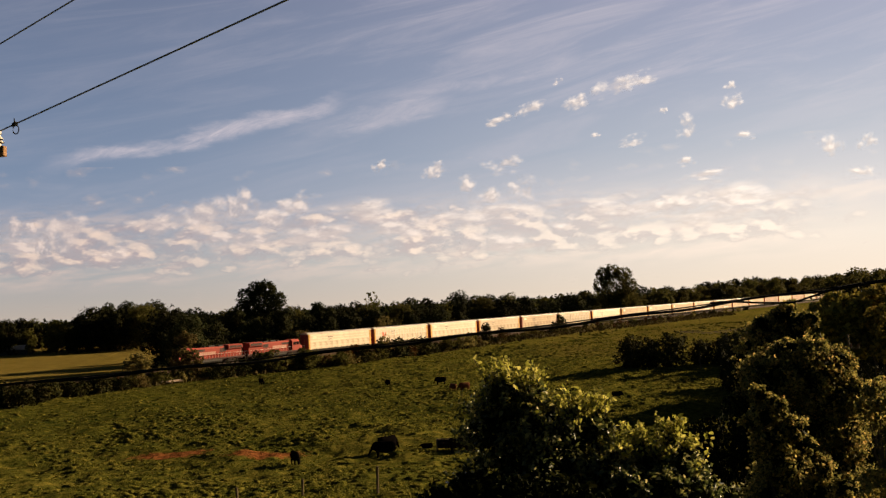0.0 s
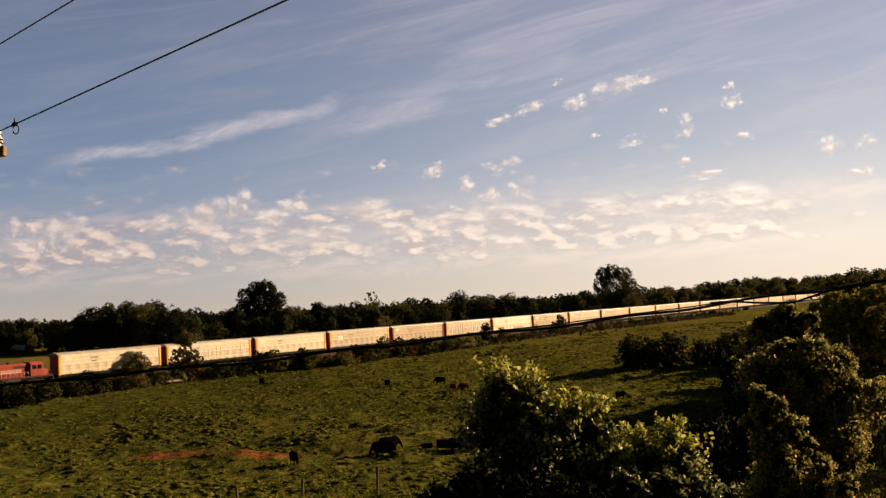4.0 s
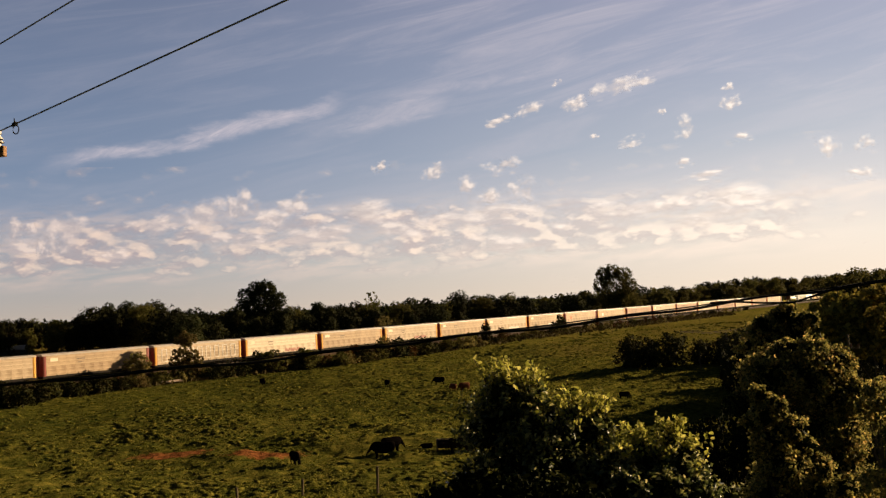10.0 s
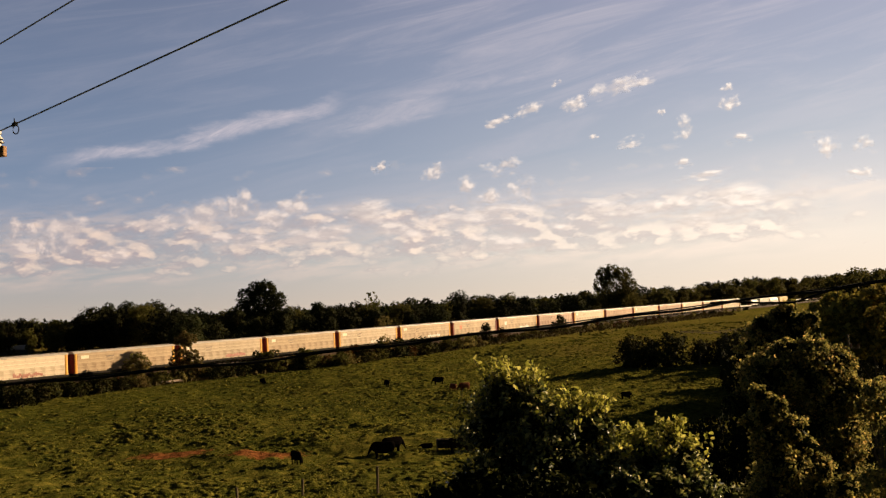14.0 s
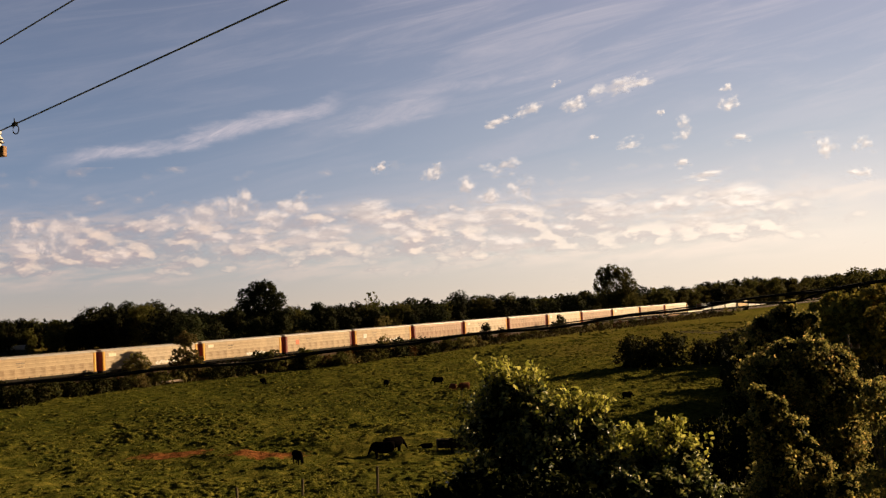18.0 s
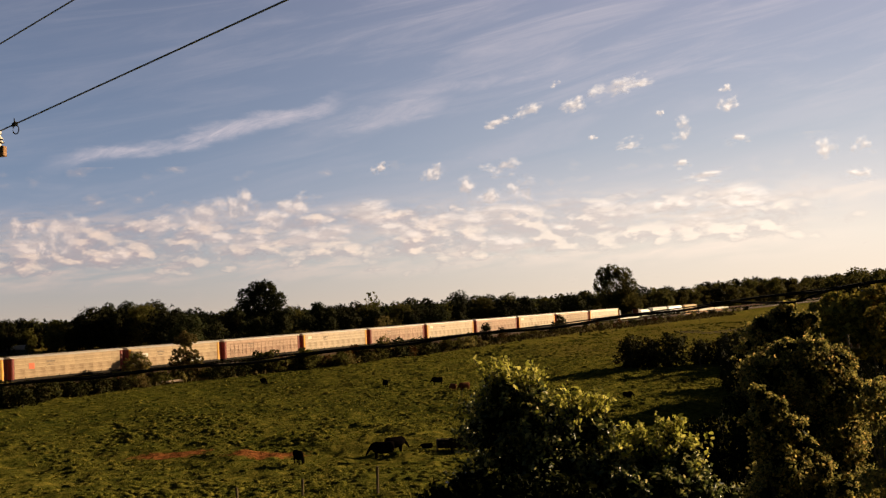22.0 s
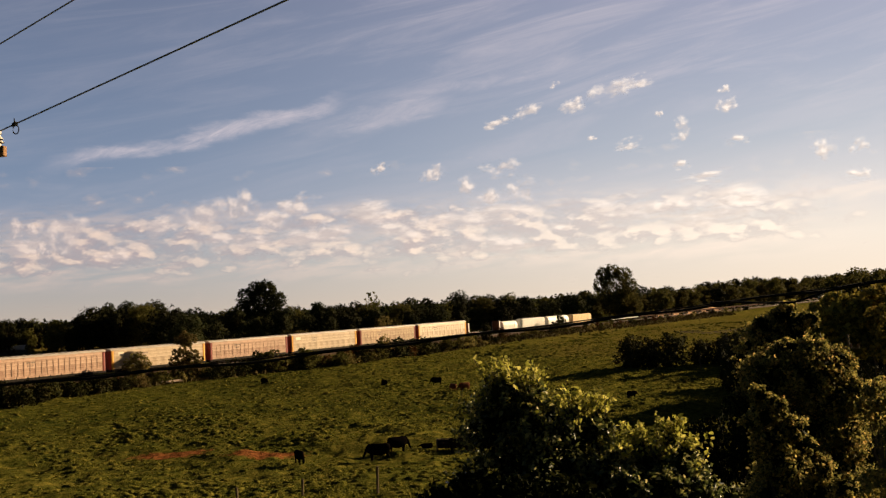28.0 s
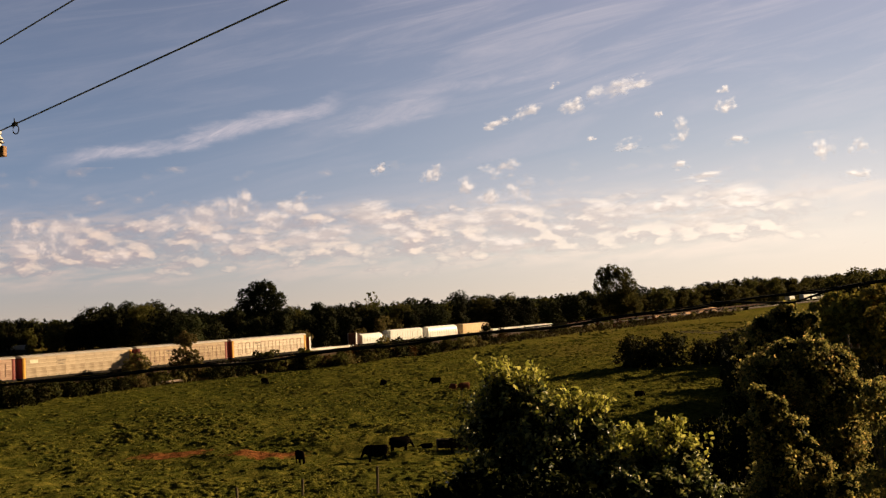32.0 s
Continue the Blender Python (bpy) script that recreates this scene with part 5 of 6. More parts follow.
def lone_trees():
    big = lobe_tree(61, 23.5, [(2.6, 0, 20.0, 3.0), (-0.6, 1, 20.3, 2.8), (-3.6, 0, 18.0, 2.9), (5.0, -1, 16.5, 3.2), (-4.8, 1, 14.0, 2.8), (0.5, 0, 15.5, 5.0), (0, 0, 10.0, 5.4),
                               (4.6, 0, 10.5, 4.2), (-4.4, 0, 9.6, 4.2), (3.0, 0, 5.5, 4.2), (-3.0, 0, 5.0, 4.0)], 0.42, 26000, LEAF_FOREST, 0.5, 1.6)
    plant(big, "tree", "tall dark broadleaf tree above the far wood", "tree", "tall trees behind the railway", -59.3, 321.0, 1.06)
    big2 = lobe_tree(64, 26.0, [(-5.6, 0, 22.0, 3.4), (-1.5, 0, 23.0, 3.6), (3.6, 0, 21.4, 3.8), (-7.0, 1, 17.2, 3.6), (6.2, 0, 16.6, 3.8), (0, 0, 16.5, 6.0), (5.6, -1, 10.2, 5.0),
                                (-1.5, 0, 9.0, 5.6), (8.0, 0, 7.0, 3.8), (-6.0, 0, 10.5, 3.6)], 0.45, 24000, LEAF_OLIVE, 0.5, 1.4)
    plant(big2, "tree", "tall olive-green broadleaf tree beyond the railway", "tree", "tall trees behind the railway", 80.8, 478.0, 1.09, 0.0, 0.93)
    mid = tree_kind(66, 14.0, 12, 0.6, 3500, LEAF_AUTUMN, 0.1, 14, 0.3)
    for b, v, s in ((-0.148, -14, 0.62), (-0.06, -13, 0.80), (-0.045, -13, 0.7), (-0.085, -14, 0.55)):
        p = line_at(b, v)
        plant(mid, "tree", "rounded olive-brown tree close behind the railway", "tree", "trees close behind the railway", p.x, p.y, s, b * 30, 1.0)
    # bare-topped poplar
    thin = tree_kind(67, 15.0, 7, 0.45, 700, LEAF_OLIVE, 0.3, 12, 0.2)
    p = line_at(-0.073, -26)
    plant(thin, "tree", "thin-leaved tree with bare upper branches", "tree", "trees close behind the railway", p.x, p.y, 1.28, 0.3)
    # trees on the near side of the line, standing before the train
    side = lobe_tree(70, 9.6, [(0.2, 0, 9.5, 1.1), (-1.2, 0, 8.7, 1.2), (1.4, 0, 8.7, 1.3), (0.1, 0, 8.3, 1.3), (0, 0, 6.6, 1.4), (-1.9, 0, 5.9, 1.0), (1.9, 0, 5.5, 1.1), (-0.4, 0, 4.8, 1.7), (2.9, 0, 4.1, 1.0), (-2.7, 0, 4.0, 1.1),
                               (0.8, 0, 3.4, 1.8), (-1.6, 0, 2.6, 1.6), (3.3, 0, 2.6, 1.0), (-3.4, 0, 2.3, 1.0), (0.5, 0, 1.6, 1.8)], 0.30, 8400, LEAF_AUTUMN, 0.10, 0.7)
    p = line_at(-0.259, 7.6)
    plant(side, "tree", "small olive-brown tree beside the railway", "tree", "trees beside the railway", p.x, p.y, 1.06, 0.0, 1.0)
    small = lobe_tree(71, 6.8, [(0.5, 0, 6.3, 0.8), (-0.7, 0, 5.8, 1.0), (1.7, 0, 5.5, 0.8), (-1.9, 0, 4.8, 1.0), (0.5, 0, 5.0, 1.3), (2.3, 0, 4.4, 0.9), (-0.6, 0, 3.8, 1.6), (1.4, 0, 3.4, 1.3), (-2.6, 0, 3.6, 0.8), (0, 0, 2.2, 1.6)],
                      0.28, 4200, LEAF_AUTUMN, 0.10, 0.6)
    p = line_at(-0.307, 7.0)
    plant(small, "tree", "low round-crowned olive-brown tree beside the railway", "tree", "trees beside the railway", p.x, p.y, 1.0, 0.0)
    # At bearing 0.11 a dark bush stands in for a shadow on the train.
    for b, v, s, k in ((-0.190, 7.0, 1.5, 0), (-0.062, 7.0, 1.75, 5), (0.037, 6.5, 1.9, 1), (0.024, 6.5, 1.2, 3), (0.055, 6.5, 1.2, 4), (0.11, 6.5, 1.9, 0)):
        p = line_at(b, v)
        plant(BUSHES[k], "bush", "dark bush beside the railway" if k < 4 else "reddish-brown bush beside the railway", "bush", "bushes along the railway", p.x, p.y, s, b * 40)


lone_trees()


def hedge():
    """Scrub from the bank down to the pasture: low by the track, taller at its foot."""
    rng = np.random.default_rng(17)
    a = -75.0
    while a < 420:
        foot = float(np.interp(a, (-70, -40, -25, -10, 10, 40, 60, 75, 110, 400), (27, 22.5, 17.5, 13.5, 11.5, 11, 17, 15, 12, 9)))
        for k in range(9 if a < -5 else 5 if a < 110 else 2):
            v = rng.uniform(5.0, foot)
            p = along(a + rng.uniform(-1.5, 1.5), v)
            size = rng.uniform(0.35, 0.6) + 0.85 * smooth(v, 7, min(foot, 15)) * rng.uniform(0.35, 1.0)
            size = size * (1.35 if 35 < a < 115 else 1.0)
            k = int(rng.choice([0, 1, 1, 2, 2, 2, 0, 3] if a < -5 else [0, 1, 2, 3, 3, 3, 5, 5, 4, 2], 1)[0])
            plant(BUSHES[k], "bush", "dark green hedge bush below the railway bank" if k < 3 else "olive-brown hedge bush below the railway bank", "bush", "bushes along the railway", p.x, p.y, float(size) if a < 130 else rng.uniform(0.35, 0.7), rng.uniform(0, 6), 1.25)
        a += rng.uniform(3.4, 5.4) * (1 + max(a, 0) / 400)


hedge()


def weeds():
    """Dry weeds along the foot of the bank."""
    rng = np.random.default_rng(19)
    n = 9000
    a = rng.uniform(-90, 380, n)
    v = rng.uniform(4.5, 13.0, n)
    x = LINE0.x + a * LINE_D.x + v * LINE_N.x
    y = LINE0.y + a * LINE_D.y + v * LINE_N.y
    z = height(x, y)
    h = rng.uniform(0.3, 1.0, n)
    t = rng.uniform(0, math.pi, n)
    w = rng.uniform(0.1, 0.4, n)
    q = np.empty((n, 4, 3))
    dx, dy = np.cos(t) * w, np.sin(t) * w
    q[:, 0] = np.stack([x - dx, y - dy, z - 0.1], -1)
    q[:, 1] = np.stack([x + dx, y + dy, z - 0.1], -1)
    q[:, 2] = np.stack([x + dx * 0.4, y + dy * 0.4, z + h], -1)
    q[:, 3] = np.stack([x - dx * 0.7, y - dy * 0.7, z + h * 0.7], -1)
    tagged(new("weeds", quads("weeds", q, STRAW)), "dry straw-coloured weeds along the railway bank", "weeds", kind="stuff")


weeds()


def right_side():
    shade = tree_kind(82, 12.0, 10, 0.26, 12000, LEAF_FOREST, 0.04, 26, 0.25, 1.0, False, 12, 0.2, 0.85)
    rng = np.random.default_rng(23)
    # x, y, scale: a dark wood climbing the slope, with gaps that let the sun through to the pasture
    for x, y, s in ((40.5, 130.0, 0.80), (40.3, 139.0, 0.84), (43.1, 135.0, 0.70), (48.9, 134.0, 0.80), (44.0, 143.0, 0.62), (47.0, 149.0, 0.60), (49.6, 154.0, 0.55), (55.2, 138.0, 0.90), (63.8, 136.0, 1.00), (57.1, 148.0, 0.90), (65.5, 150.0, 1.00),
                    (46.7, 169.0, 0.36), (48.9, 165.0, 0.42), (53.6, 166.0, 0.50), (50.4, 171.0, 0.52), (55.6, 171.0, 0.60), (64.0, 172.0, 0.80), (55.2, 202.0, 0.50), (53.7, 195.0, 0.45), (58.4, 192.0, 0.50), (59.3, 204.0, 0.55), (63.6, 199.0, 0.60), (68.7, 206.0, 0.65), (72.9, 200.0, 0.75), (81.3, 198.0, 0.85),
                    (72.9, 120.0, 0.80), (79.6, 138.0, 1.00), (84.4, 153.0, 1.00), (91.7, 198.0, 1.00), (95.0, 200.0, 0.90), (66.0, 92.0, 0.80),
                    (68.0, 214.0, 0.50), (76.0, 216.0, 0.62), (85.0, 218.0, 0.75), (97.0, 226.0, 0.90), (34.0, 95.0, 0.55), (42.0, 92.0, 0.72), (36.0, 84.0, 0.50), (46.0, 86.0, 0.62), (114.6, 200.0, 1.10), (95.7, 134.0, 1.20)):
        plant(shade, "tree", "dark shaded tree on the slope", "tree", "trees on the slope", x, y, s, rng.uniform(0, 6), 1.0)
    gold = lobe_tree(86, 11.0, [(-1.6, 0, 9.6, 1.2), (0.2, 0.4, 10.2, 1.3), (1.8, 0, 9.7, 1.3), (-0.6, 0, 8.4, 1.4), (1.2, 0, 8.2, 1.4), (2.8, 0.3, 8.3, 1.0), (-2.4, 0, 8.0, 0.9)], 0.27, 6500, LEAF_GOLD, 0.16, 1.2)
    for x, y, top, turn in ((33.0, 85.0, 12.0, 0.3), (36.8, 86.0, 12.5, 2.4), (40.5, 88.0, 12.8, 4.0), (45.0, 90.0, 12.8, 5.1), (35.0, 80.0, 11.0, 1.2)):
        plant(gold, "tree", "slender tree with a sunlit golden-olive canopy", "tree", "trees on the slope", x, y, (top - hz(x, y)) / 11.4, turn)
    crest = tree_kind(88, 14.0, 12, 0.34, 9000, LEAF_OLIVE, 0.1, 20, 0.3, 1.0, False, 8, 0.16, 1.0, 1.2)
    for x, y, top in ((93.0, 237.0, 13.6), (99.5, 240.0, 15.0), (107.0, 243.0, 14.2), (116.0, 247.0, 14.4)):
        plant(crest, "tree", "olive-green broadleaf tree on the crest of the slope", "tree", "trees on the slope", x, y, (top - hz(x, y)) / 14.0, x)
    clump = tree_kind(90, 6.4, 8.0, 0.36, 3600, LEAF_HEDGE, 0.02, 14, 0.15, follow=1.4)
    for x, y, s in ((36.8, 204.0, 0.92), (40.2, 206.0, 0.86), (44.6, 204.0, 1.0), (51.5, 206.0, 0.70), (56.5, 205.0, 0.92), (61.5, 208.0, 1.0), (67.0, 212.0, 0.95)):
        plant(clump, "bush", "dark brownish thicket bush in the pasture", "bush", "thicket in the pasture", x, y, s, x)
    lone = tree_kind(91, 5.6, 3.6, 0.26, 1500, LEAF_HEDGE, 0.38, 9, 0.13)
    plant(lone, "tree", "small dark round-headed tree in the pasture", "tree", "thicket in the pasture", 48.6, 197.0, 1.0)

    def climber(seed, x, y, lobes, leaf, n, label, mat=LEAF_VINE, heart=True):
        """A shrub smothered in leaves; lobes: across, height over the sea, radius."""
        z = hz(x, y)
        rng2 = np.random.default_rng(seed)
        full = [(a - x, rng2.uniform(-0.35, 0.35) * r, h - z, r) for a, h, r in lobes]
        full += [(a - x, r * 0.9, h - z - 0.3 * r, r) for a, h, r in lobes]
        low = min(h for _, h, _ in lobes)
        mid = sum(a for a, _, _ in lobes) / len(lobes)
        wide = 0.35 * (max(a for a, _, _ in lobes) - min(a for a, _, _ in lobes))
        while low > z + 0.8:
            low -= 1.0
            full += [(mid - x + rng2.uniform(-1, 1) * wide, rng2.uniform(-0.4, 0.4), low - z, 0.9) for _ in range(3)]
        c, d = crown_points(rng2, full, n, 0.22, 26, (0.84, 1.08))
        trunk = trunk_mesh(rng2, max(h for _, h, _ in lobes) - z, 0.10, full)
        ob = plant((trunk, quads("crown", leaves(rng2, c, d, leaf, 0.7, 0.35, 0.8, True), mat)), "shrub", label, "shrub", "shrubs on the near slope", x, y)
        if not heart:
            return
        # A dark-coloured core stands for the shade within the crown.
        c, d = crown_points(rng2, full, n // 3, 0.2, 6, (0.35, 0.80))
        part("inner_leaves", quads("inner_leaves", leaves(rng2, c, d, leaf * 2.1, 0.9, 0.2, 1.0), LEAF_PAINTED_SHADE), None, ob, "inner leaves coloured dark to stand for shade")

    climber(94, 16.4, 50.0, [(16.54, 11.46, 0.61), (15.82, 10.81, 0.78), (17.19, 10.88, 0.78), (15.28, 9.87, 0.98), (16.68, 9.8, 1.17), (18.07, 9.87, 0.73), (15.7, 11.15, 0.5), (16.9, 11.85, 0.46), (17.9, 11.2, 0.5)], 0.14, 24000, "olive-green leafy tree behind the vine-covered one")
    climber(95, 15.4, 44.0, [(14.68, 9.99, 0.70), (15.7, 10.05, 0.64), (13.98, 9.01, 1.18), (15.32, 9.06, 1.23),
                             (16.65, 9.36, 0.79), (16.09, 7.93, 1.28), (17.25, 8.12, 0.84), (15.4, 6.76, 1.43), (16.91, 6.44, 1.03), (16.42, 5.02, 1.38)], 0.135, 62000, "tall vine-covered olive-brown tree on the slope")
    climber(96, 8.8, 27.0, [(8.22, 10.15, 0.27), (8.61, 9.8, 0.33), (8.21, 9.52, 0.36), (9.0, 9.19, 0.39), (8.49, 8.92, 0.48), (9.29, 8.64, 0.36), (8.73, 8.2, 0.6), (9.66, 8.12, 0.39), (9.5, 7.42, 0.63),
                            (10.24, 7.56, 0.36), (8.47, 7.33, 0.66)], 0.085, 34000, "vine-covered shrub with olive and rusty leaves on the slope")
    climber(97, 14.6, 34.0, [(14.81, 9.36, 0.53), (14.26, 9.16, 0.42), (14.67, 8.43, 0.61), (13.99, 8.69, 0.38), (14.96, 7.49, 0.53), (14.75, 7.0, 0.42), (15.3, 8.2, 0.6)], 0.115, 13000, "olive-brown leafy shrub on the slope", LEAF_VINE, False)
    climber(98, 10.4, 24.0, [(10.3, 7.88, 0.35), (10.76, 7.94, 0.38), (9.78, 7.73, 0.32)], 0.075, 9000, "low rusty-brown shrub on the slope", LEAF_GOLD, False)

    # Shrubs in near-black leaves, the slope's deep shade painted as leaf colour.
    gloom = tree_kind(99, 6.0, 5.0, 0.22, 4200, LEAF_PAINTED_SHADE, 0.02, 18, 0.12)
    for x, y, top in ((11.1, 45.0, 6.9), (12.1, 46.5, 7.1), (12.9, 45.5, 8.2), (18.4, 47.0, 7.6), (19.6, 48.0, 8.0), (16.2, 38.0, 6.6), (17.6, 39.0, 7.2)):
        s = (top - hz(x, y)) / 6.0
        plant(gloom, "shrub", "dark shrub on the slope, shade put into its leaf colour", "shrub", "shrubs on the near slope", x, y, s, x, 2.2 / (5.0 * s))


right_side()


def front_bush():
    """The broad-leaved shrub before the camera, its leaf tips coloured bright for the sun they catch."""
    rng = np.random.default_rng(31)
    x, y = 1.7, 14.0
    base = hz(x, y)
    ob = thing("shrub", "broad-leaved green shrub with sunlit yellow-green leaf tips", "shrub", m=Matrix.Translation((x, y, base)))
    lobes = [(-0.88, 0, 11.75, 0.46), (-1.1, 0.1, 11.3, 0.5), (-0.6, -0.1, 11.45, 0.46), (-0.3, -0.1, 11.0, 0.55), (0.15, 0, 11.25, 0.34), (-0.6, 0, 10.6, 0.9), (0.40, 0, 10.65, 0.45),
             (0.98, 0, 10.66, 0.34), (1.25, 0, 10.6, 0.42), (0.45, 0.1, 10.1, 0.8), (1.35, 0, 10.15, 0.4), (1.58, 0, 10.5, 0.28), (1.76, 0, 10.2, 0.3), (0.55, -0.7, 10.52, 0.3), (0.95, -0.8, 10.45, 0.34), (1.4, -0.7, 10.42, 0.34), (1.72, -0.5, 10.32, 0.32), (-0.3, 0.2, 9.6, 1.2), (0.85, 0.2, 9.4, 0.85), (-1.1, 0.2, 9.9, 0.8), (0.3, 0, 8.4, 1.4)]
    lobes = [(0.85, 0, 10.98, 0.14), (1.32, 0, 11.06, 0.13), (1.5, 0, 10.85, 0.14), (-0.95, -0.1, 11.95, 0.3), (-0.6, 0, 11.82, 0.3), (0.05, 0, 11.56, 0.22), (0.28, 0, 11.5, 0.2)] + lobes
    lobes = [(a, b, c - base - (0.21 if c > 11.3 else 0.06), r) for a, b, c, r in lobes]
    part("trunk", trunk_mesh(rng, 5.0, 0.09, lobes, 0.95), None, ob)
    # Inner leaves: the crown's own shade is put into their dark colour.
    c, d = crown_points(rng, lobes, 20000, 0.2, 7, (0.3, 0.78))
    part("inner_leaves", quads("inner_leaves", leaves(rng, c, d, 0.11, 0.8, 0.3, 0.8), LEAF_PAINTED_SHADE), None, ob, "inner leaves coloured dark to stand for shade")
    c, d = crown_points(rng, lobes, 34000, 0.20, 20, (0.82, 1.06))
    shoots_c, shoots_d, bm = [], [], bmesh.new()
    for a, b, z, r in lobes[:19]:
        for _ in range(12):
            s = Vector((a + rng.normal() * r * 0.4, b + rng.normal() * r * 0.4, z + r * 0.5))
            e = s + Vector((rng.normal() * 0.12, rng.normal() * 0.12, rng.uniform(0.3, 0.62) * (r + 0.32)))
            tube(bm, s, e, 0.008, 0.003, 4)
            for k in range(11):
                q = s.lerp(e, 0.2 + 0.8 * k / 10)
                o = unit(rng, 1)[0]
                shoots_c.append(np.array(q) + o * 0.045)
                shoots_d.append(o)
    tagged(part("twig_growth", bm, BARK, ob, "thin upright shoots"), kind="stuff")
    part("young_leaves", quads("young_leaves", leaves(rng, np.array(shoots_c), np.array(shoots_d), 0.070, 0.66, 0.42, 0.5, True), LEAF_BRIGHT_TIP), None, ob, "young tip leaves coloured pale yellow-green to stand for sunlight")
    part("crown", quads("crown", leaves(rng, c, d, 0.064, 0.66, 0.45, 0.7, True), LEAF_BUSH), None, ob)

    bm = bmesh.new()
    for k in range(6):
        a = k * math.pi / 3
        skin(bm, [[(math.cos(a + w) * r, math.sin(a + w) * r * 0.5 - 0.02, z) for w in (-0.4, 0.4)] + [(math.cos(a) * r * 1.1, math.sin(a) * r * 0.5 + 0.02, z + 0.01)] for r, z in ((0.012, 0.0), (0.05, 0.02))])
    part("blossom", bm, PORCELAIN, ob, "small white blossom", at=Matrix.Translation((-0.06 - x, 13.05 - y, 10.72 - base)))


def painted_shade_shrub():
    """A low shrub under the large one, whose shade is put into its leaf colour."""
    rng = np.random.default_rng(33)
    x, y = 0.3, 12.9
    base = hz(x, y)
    ob = thing("shrub", "low shrub beneath the large one, coloured dark for its shade", "shrub", m=Matrix.Translation((x, y, base)))
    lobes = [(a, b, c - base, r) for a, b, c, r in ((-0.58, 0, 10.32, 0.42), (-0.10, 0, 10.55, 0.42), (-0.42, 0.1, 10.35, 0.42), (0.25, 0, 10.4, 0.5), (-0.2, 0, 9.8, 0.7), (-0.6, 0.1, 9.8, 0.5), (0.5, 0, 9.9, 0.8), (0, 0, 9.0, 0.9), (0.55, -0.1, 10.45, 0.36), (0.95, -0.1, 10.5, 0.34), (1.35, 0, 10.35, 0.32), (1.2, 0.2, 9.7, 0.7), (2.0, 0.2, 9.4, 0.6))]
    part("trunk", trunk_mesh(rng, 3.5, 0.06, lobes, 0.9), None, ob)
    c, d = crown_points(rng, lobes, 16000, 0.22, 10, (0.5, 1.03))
    part("crown", quads("crown", leaves(rng, c, d, 0.085, 0.62, 0.35, 0.6, True), LEAF_PAINTED_SHADE), None, ob)


front_bush()
painted_shade_shrub()


# ---- cattle ----
def cow_meshes(coat):
    """Body, head and leg of a grazing cow, facing +x, in metres."""
    bm = bmesh.new()
    rings = [(-0.96, 1.02, 0.12, 0.18), (-0.90, 0.98, 0.27, 0.38), (-0.62, 0.94, 0.34, 0.46), (-0.2, 0.88, 0.40, 0.50), (0.2, 0.88, 0.39, 0.50), (0.55, 0.94, 0.34, 0.48), (0.80, 0.96, 0.26, 0.40), (0.98, 0.92, 0.17, 0.26)]
    skin(bm, [oval((x, 0, z), w, h, 12) for x, z, w, h in rings])
    body = finish("body", bm, coat, smooth=True)
    bm = bmesh.new()
    skin(bm, [oval((x, 0, z), w, h, 8) for x, z, w, h in ((-0.06, 0.0, 0.20, 0.34), (0.18, -0.14, 0.17, 0.28), (0.36, -0.36, 0.14, 0.22))])
    skin(bm, [oval((x, 0, z), w, h, 8) for x, z, w, h in ((0.26, -0.34, 0.11, 0.14), (0.38, -0.44, 0.16, 0.20), (0.48, -0.60, 0.13, 0.17), (0.55, -0.74, 0.11, 0.13), (0.60, -0.82, 0.07, 0.08))])
    for s in (-1, 1):
        skin(bm, [[(0.36, s * 0.10, -0.30), (0.40, s * 0.10, -0.34), (0.38, s * 0.11, -0.38)], [(0.34, s * 0.27, -0.33), (0.38, s * 0.28, -0.37), (0.36, s * 0.27, -0.40)]])
    head = finish("head", bm, coat, smooth=True)
    legs = []
    for back_leg in (False, True):
        bm = bmesh.new()
        k = 0.09 if back_leg else 0.0
        skin(bm, [oval((0 + dx, 0, 0), w, h, 7, "z") and [(dx + w * math.cos(a), w * 0.8 * math.sin(a), z) for a in (2 * math.pi * i / 7 for i in range(7))] for dx, z, w, h in ((0, 0.15, 0.19, 0), (0.01, -0.14, 0.15, 0), (-k, -0.38, 0.095, 0), (-k * 0.6, -0.62, 0.075, 0), (-k * 0.5, -0.70, 0.085, 0), (-k * 0.4, -0.78, 0.09, 0))])
        legs.append(finish("leg", bm, coat, smooth=True))
    bm = bmesh.new()
    tube(bm, (-0.9, 0, 1.25), (-1.0, 0, 1.0), 0.04, 0.03, 6)
    tube(bm, (-1.0, 0, 1.0), (-1.02, 0, 0.5), 0.03, 0.02, 6)
    tube(bm, (-1.02, 0, 0.5), (-1.02, 0, 0.32), 0.045, 0.02, 6)
    return body, head, legs, finish("tail", bm, coat)


COATS = {"black": cow_meshes(COW_BLACK), "red-brown": cow_meshes(COW_BROWN), "dark brown": cow_meshes(COW_DARK)}
GRAZERS = []


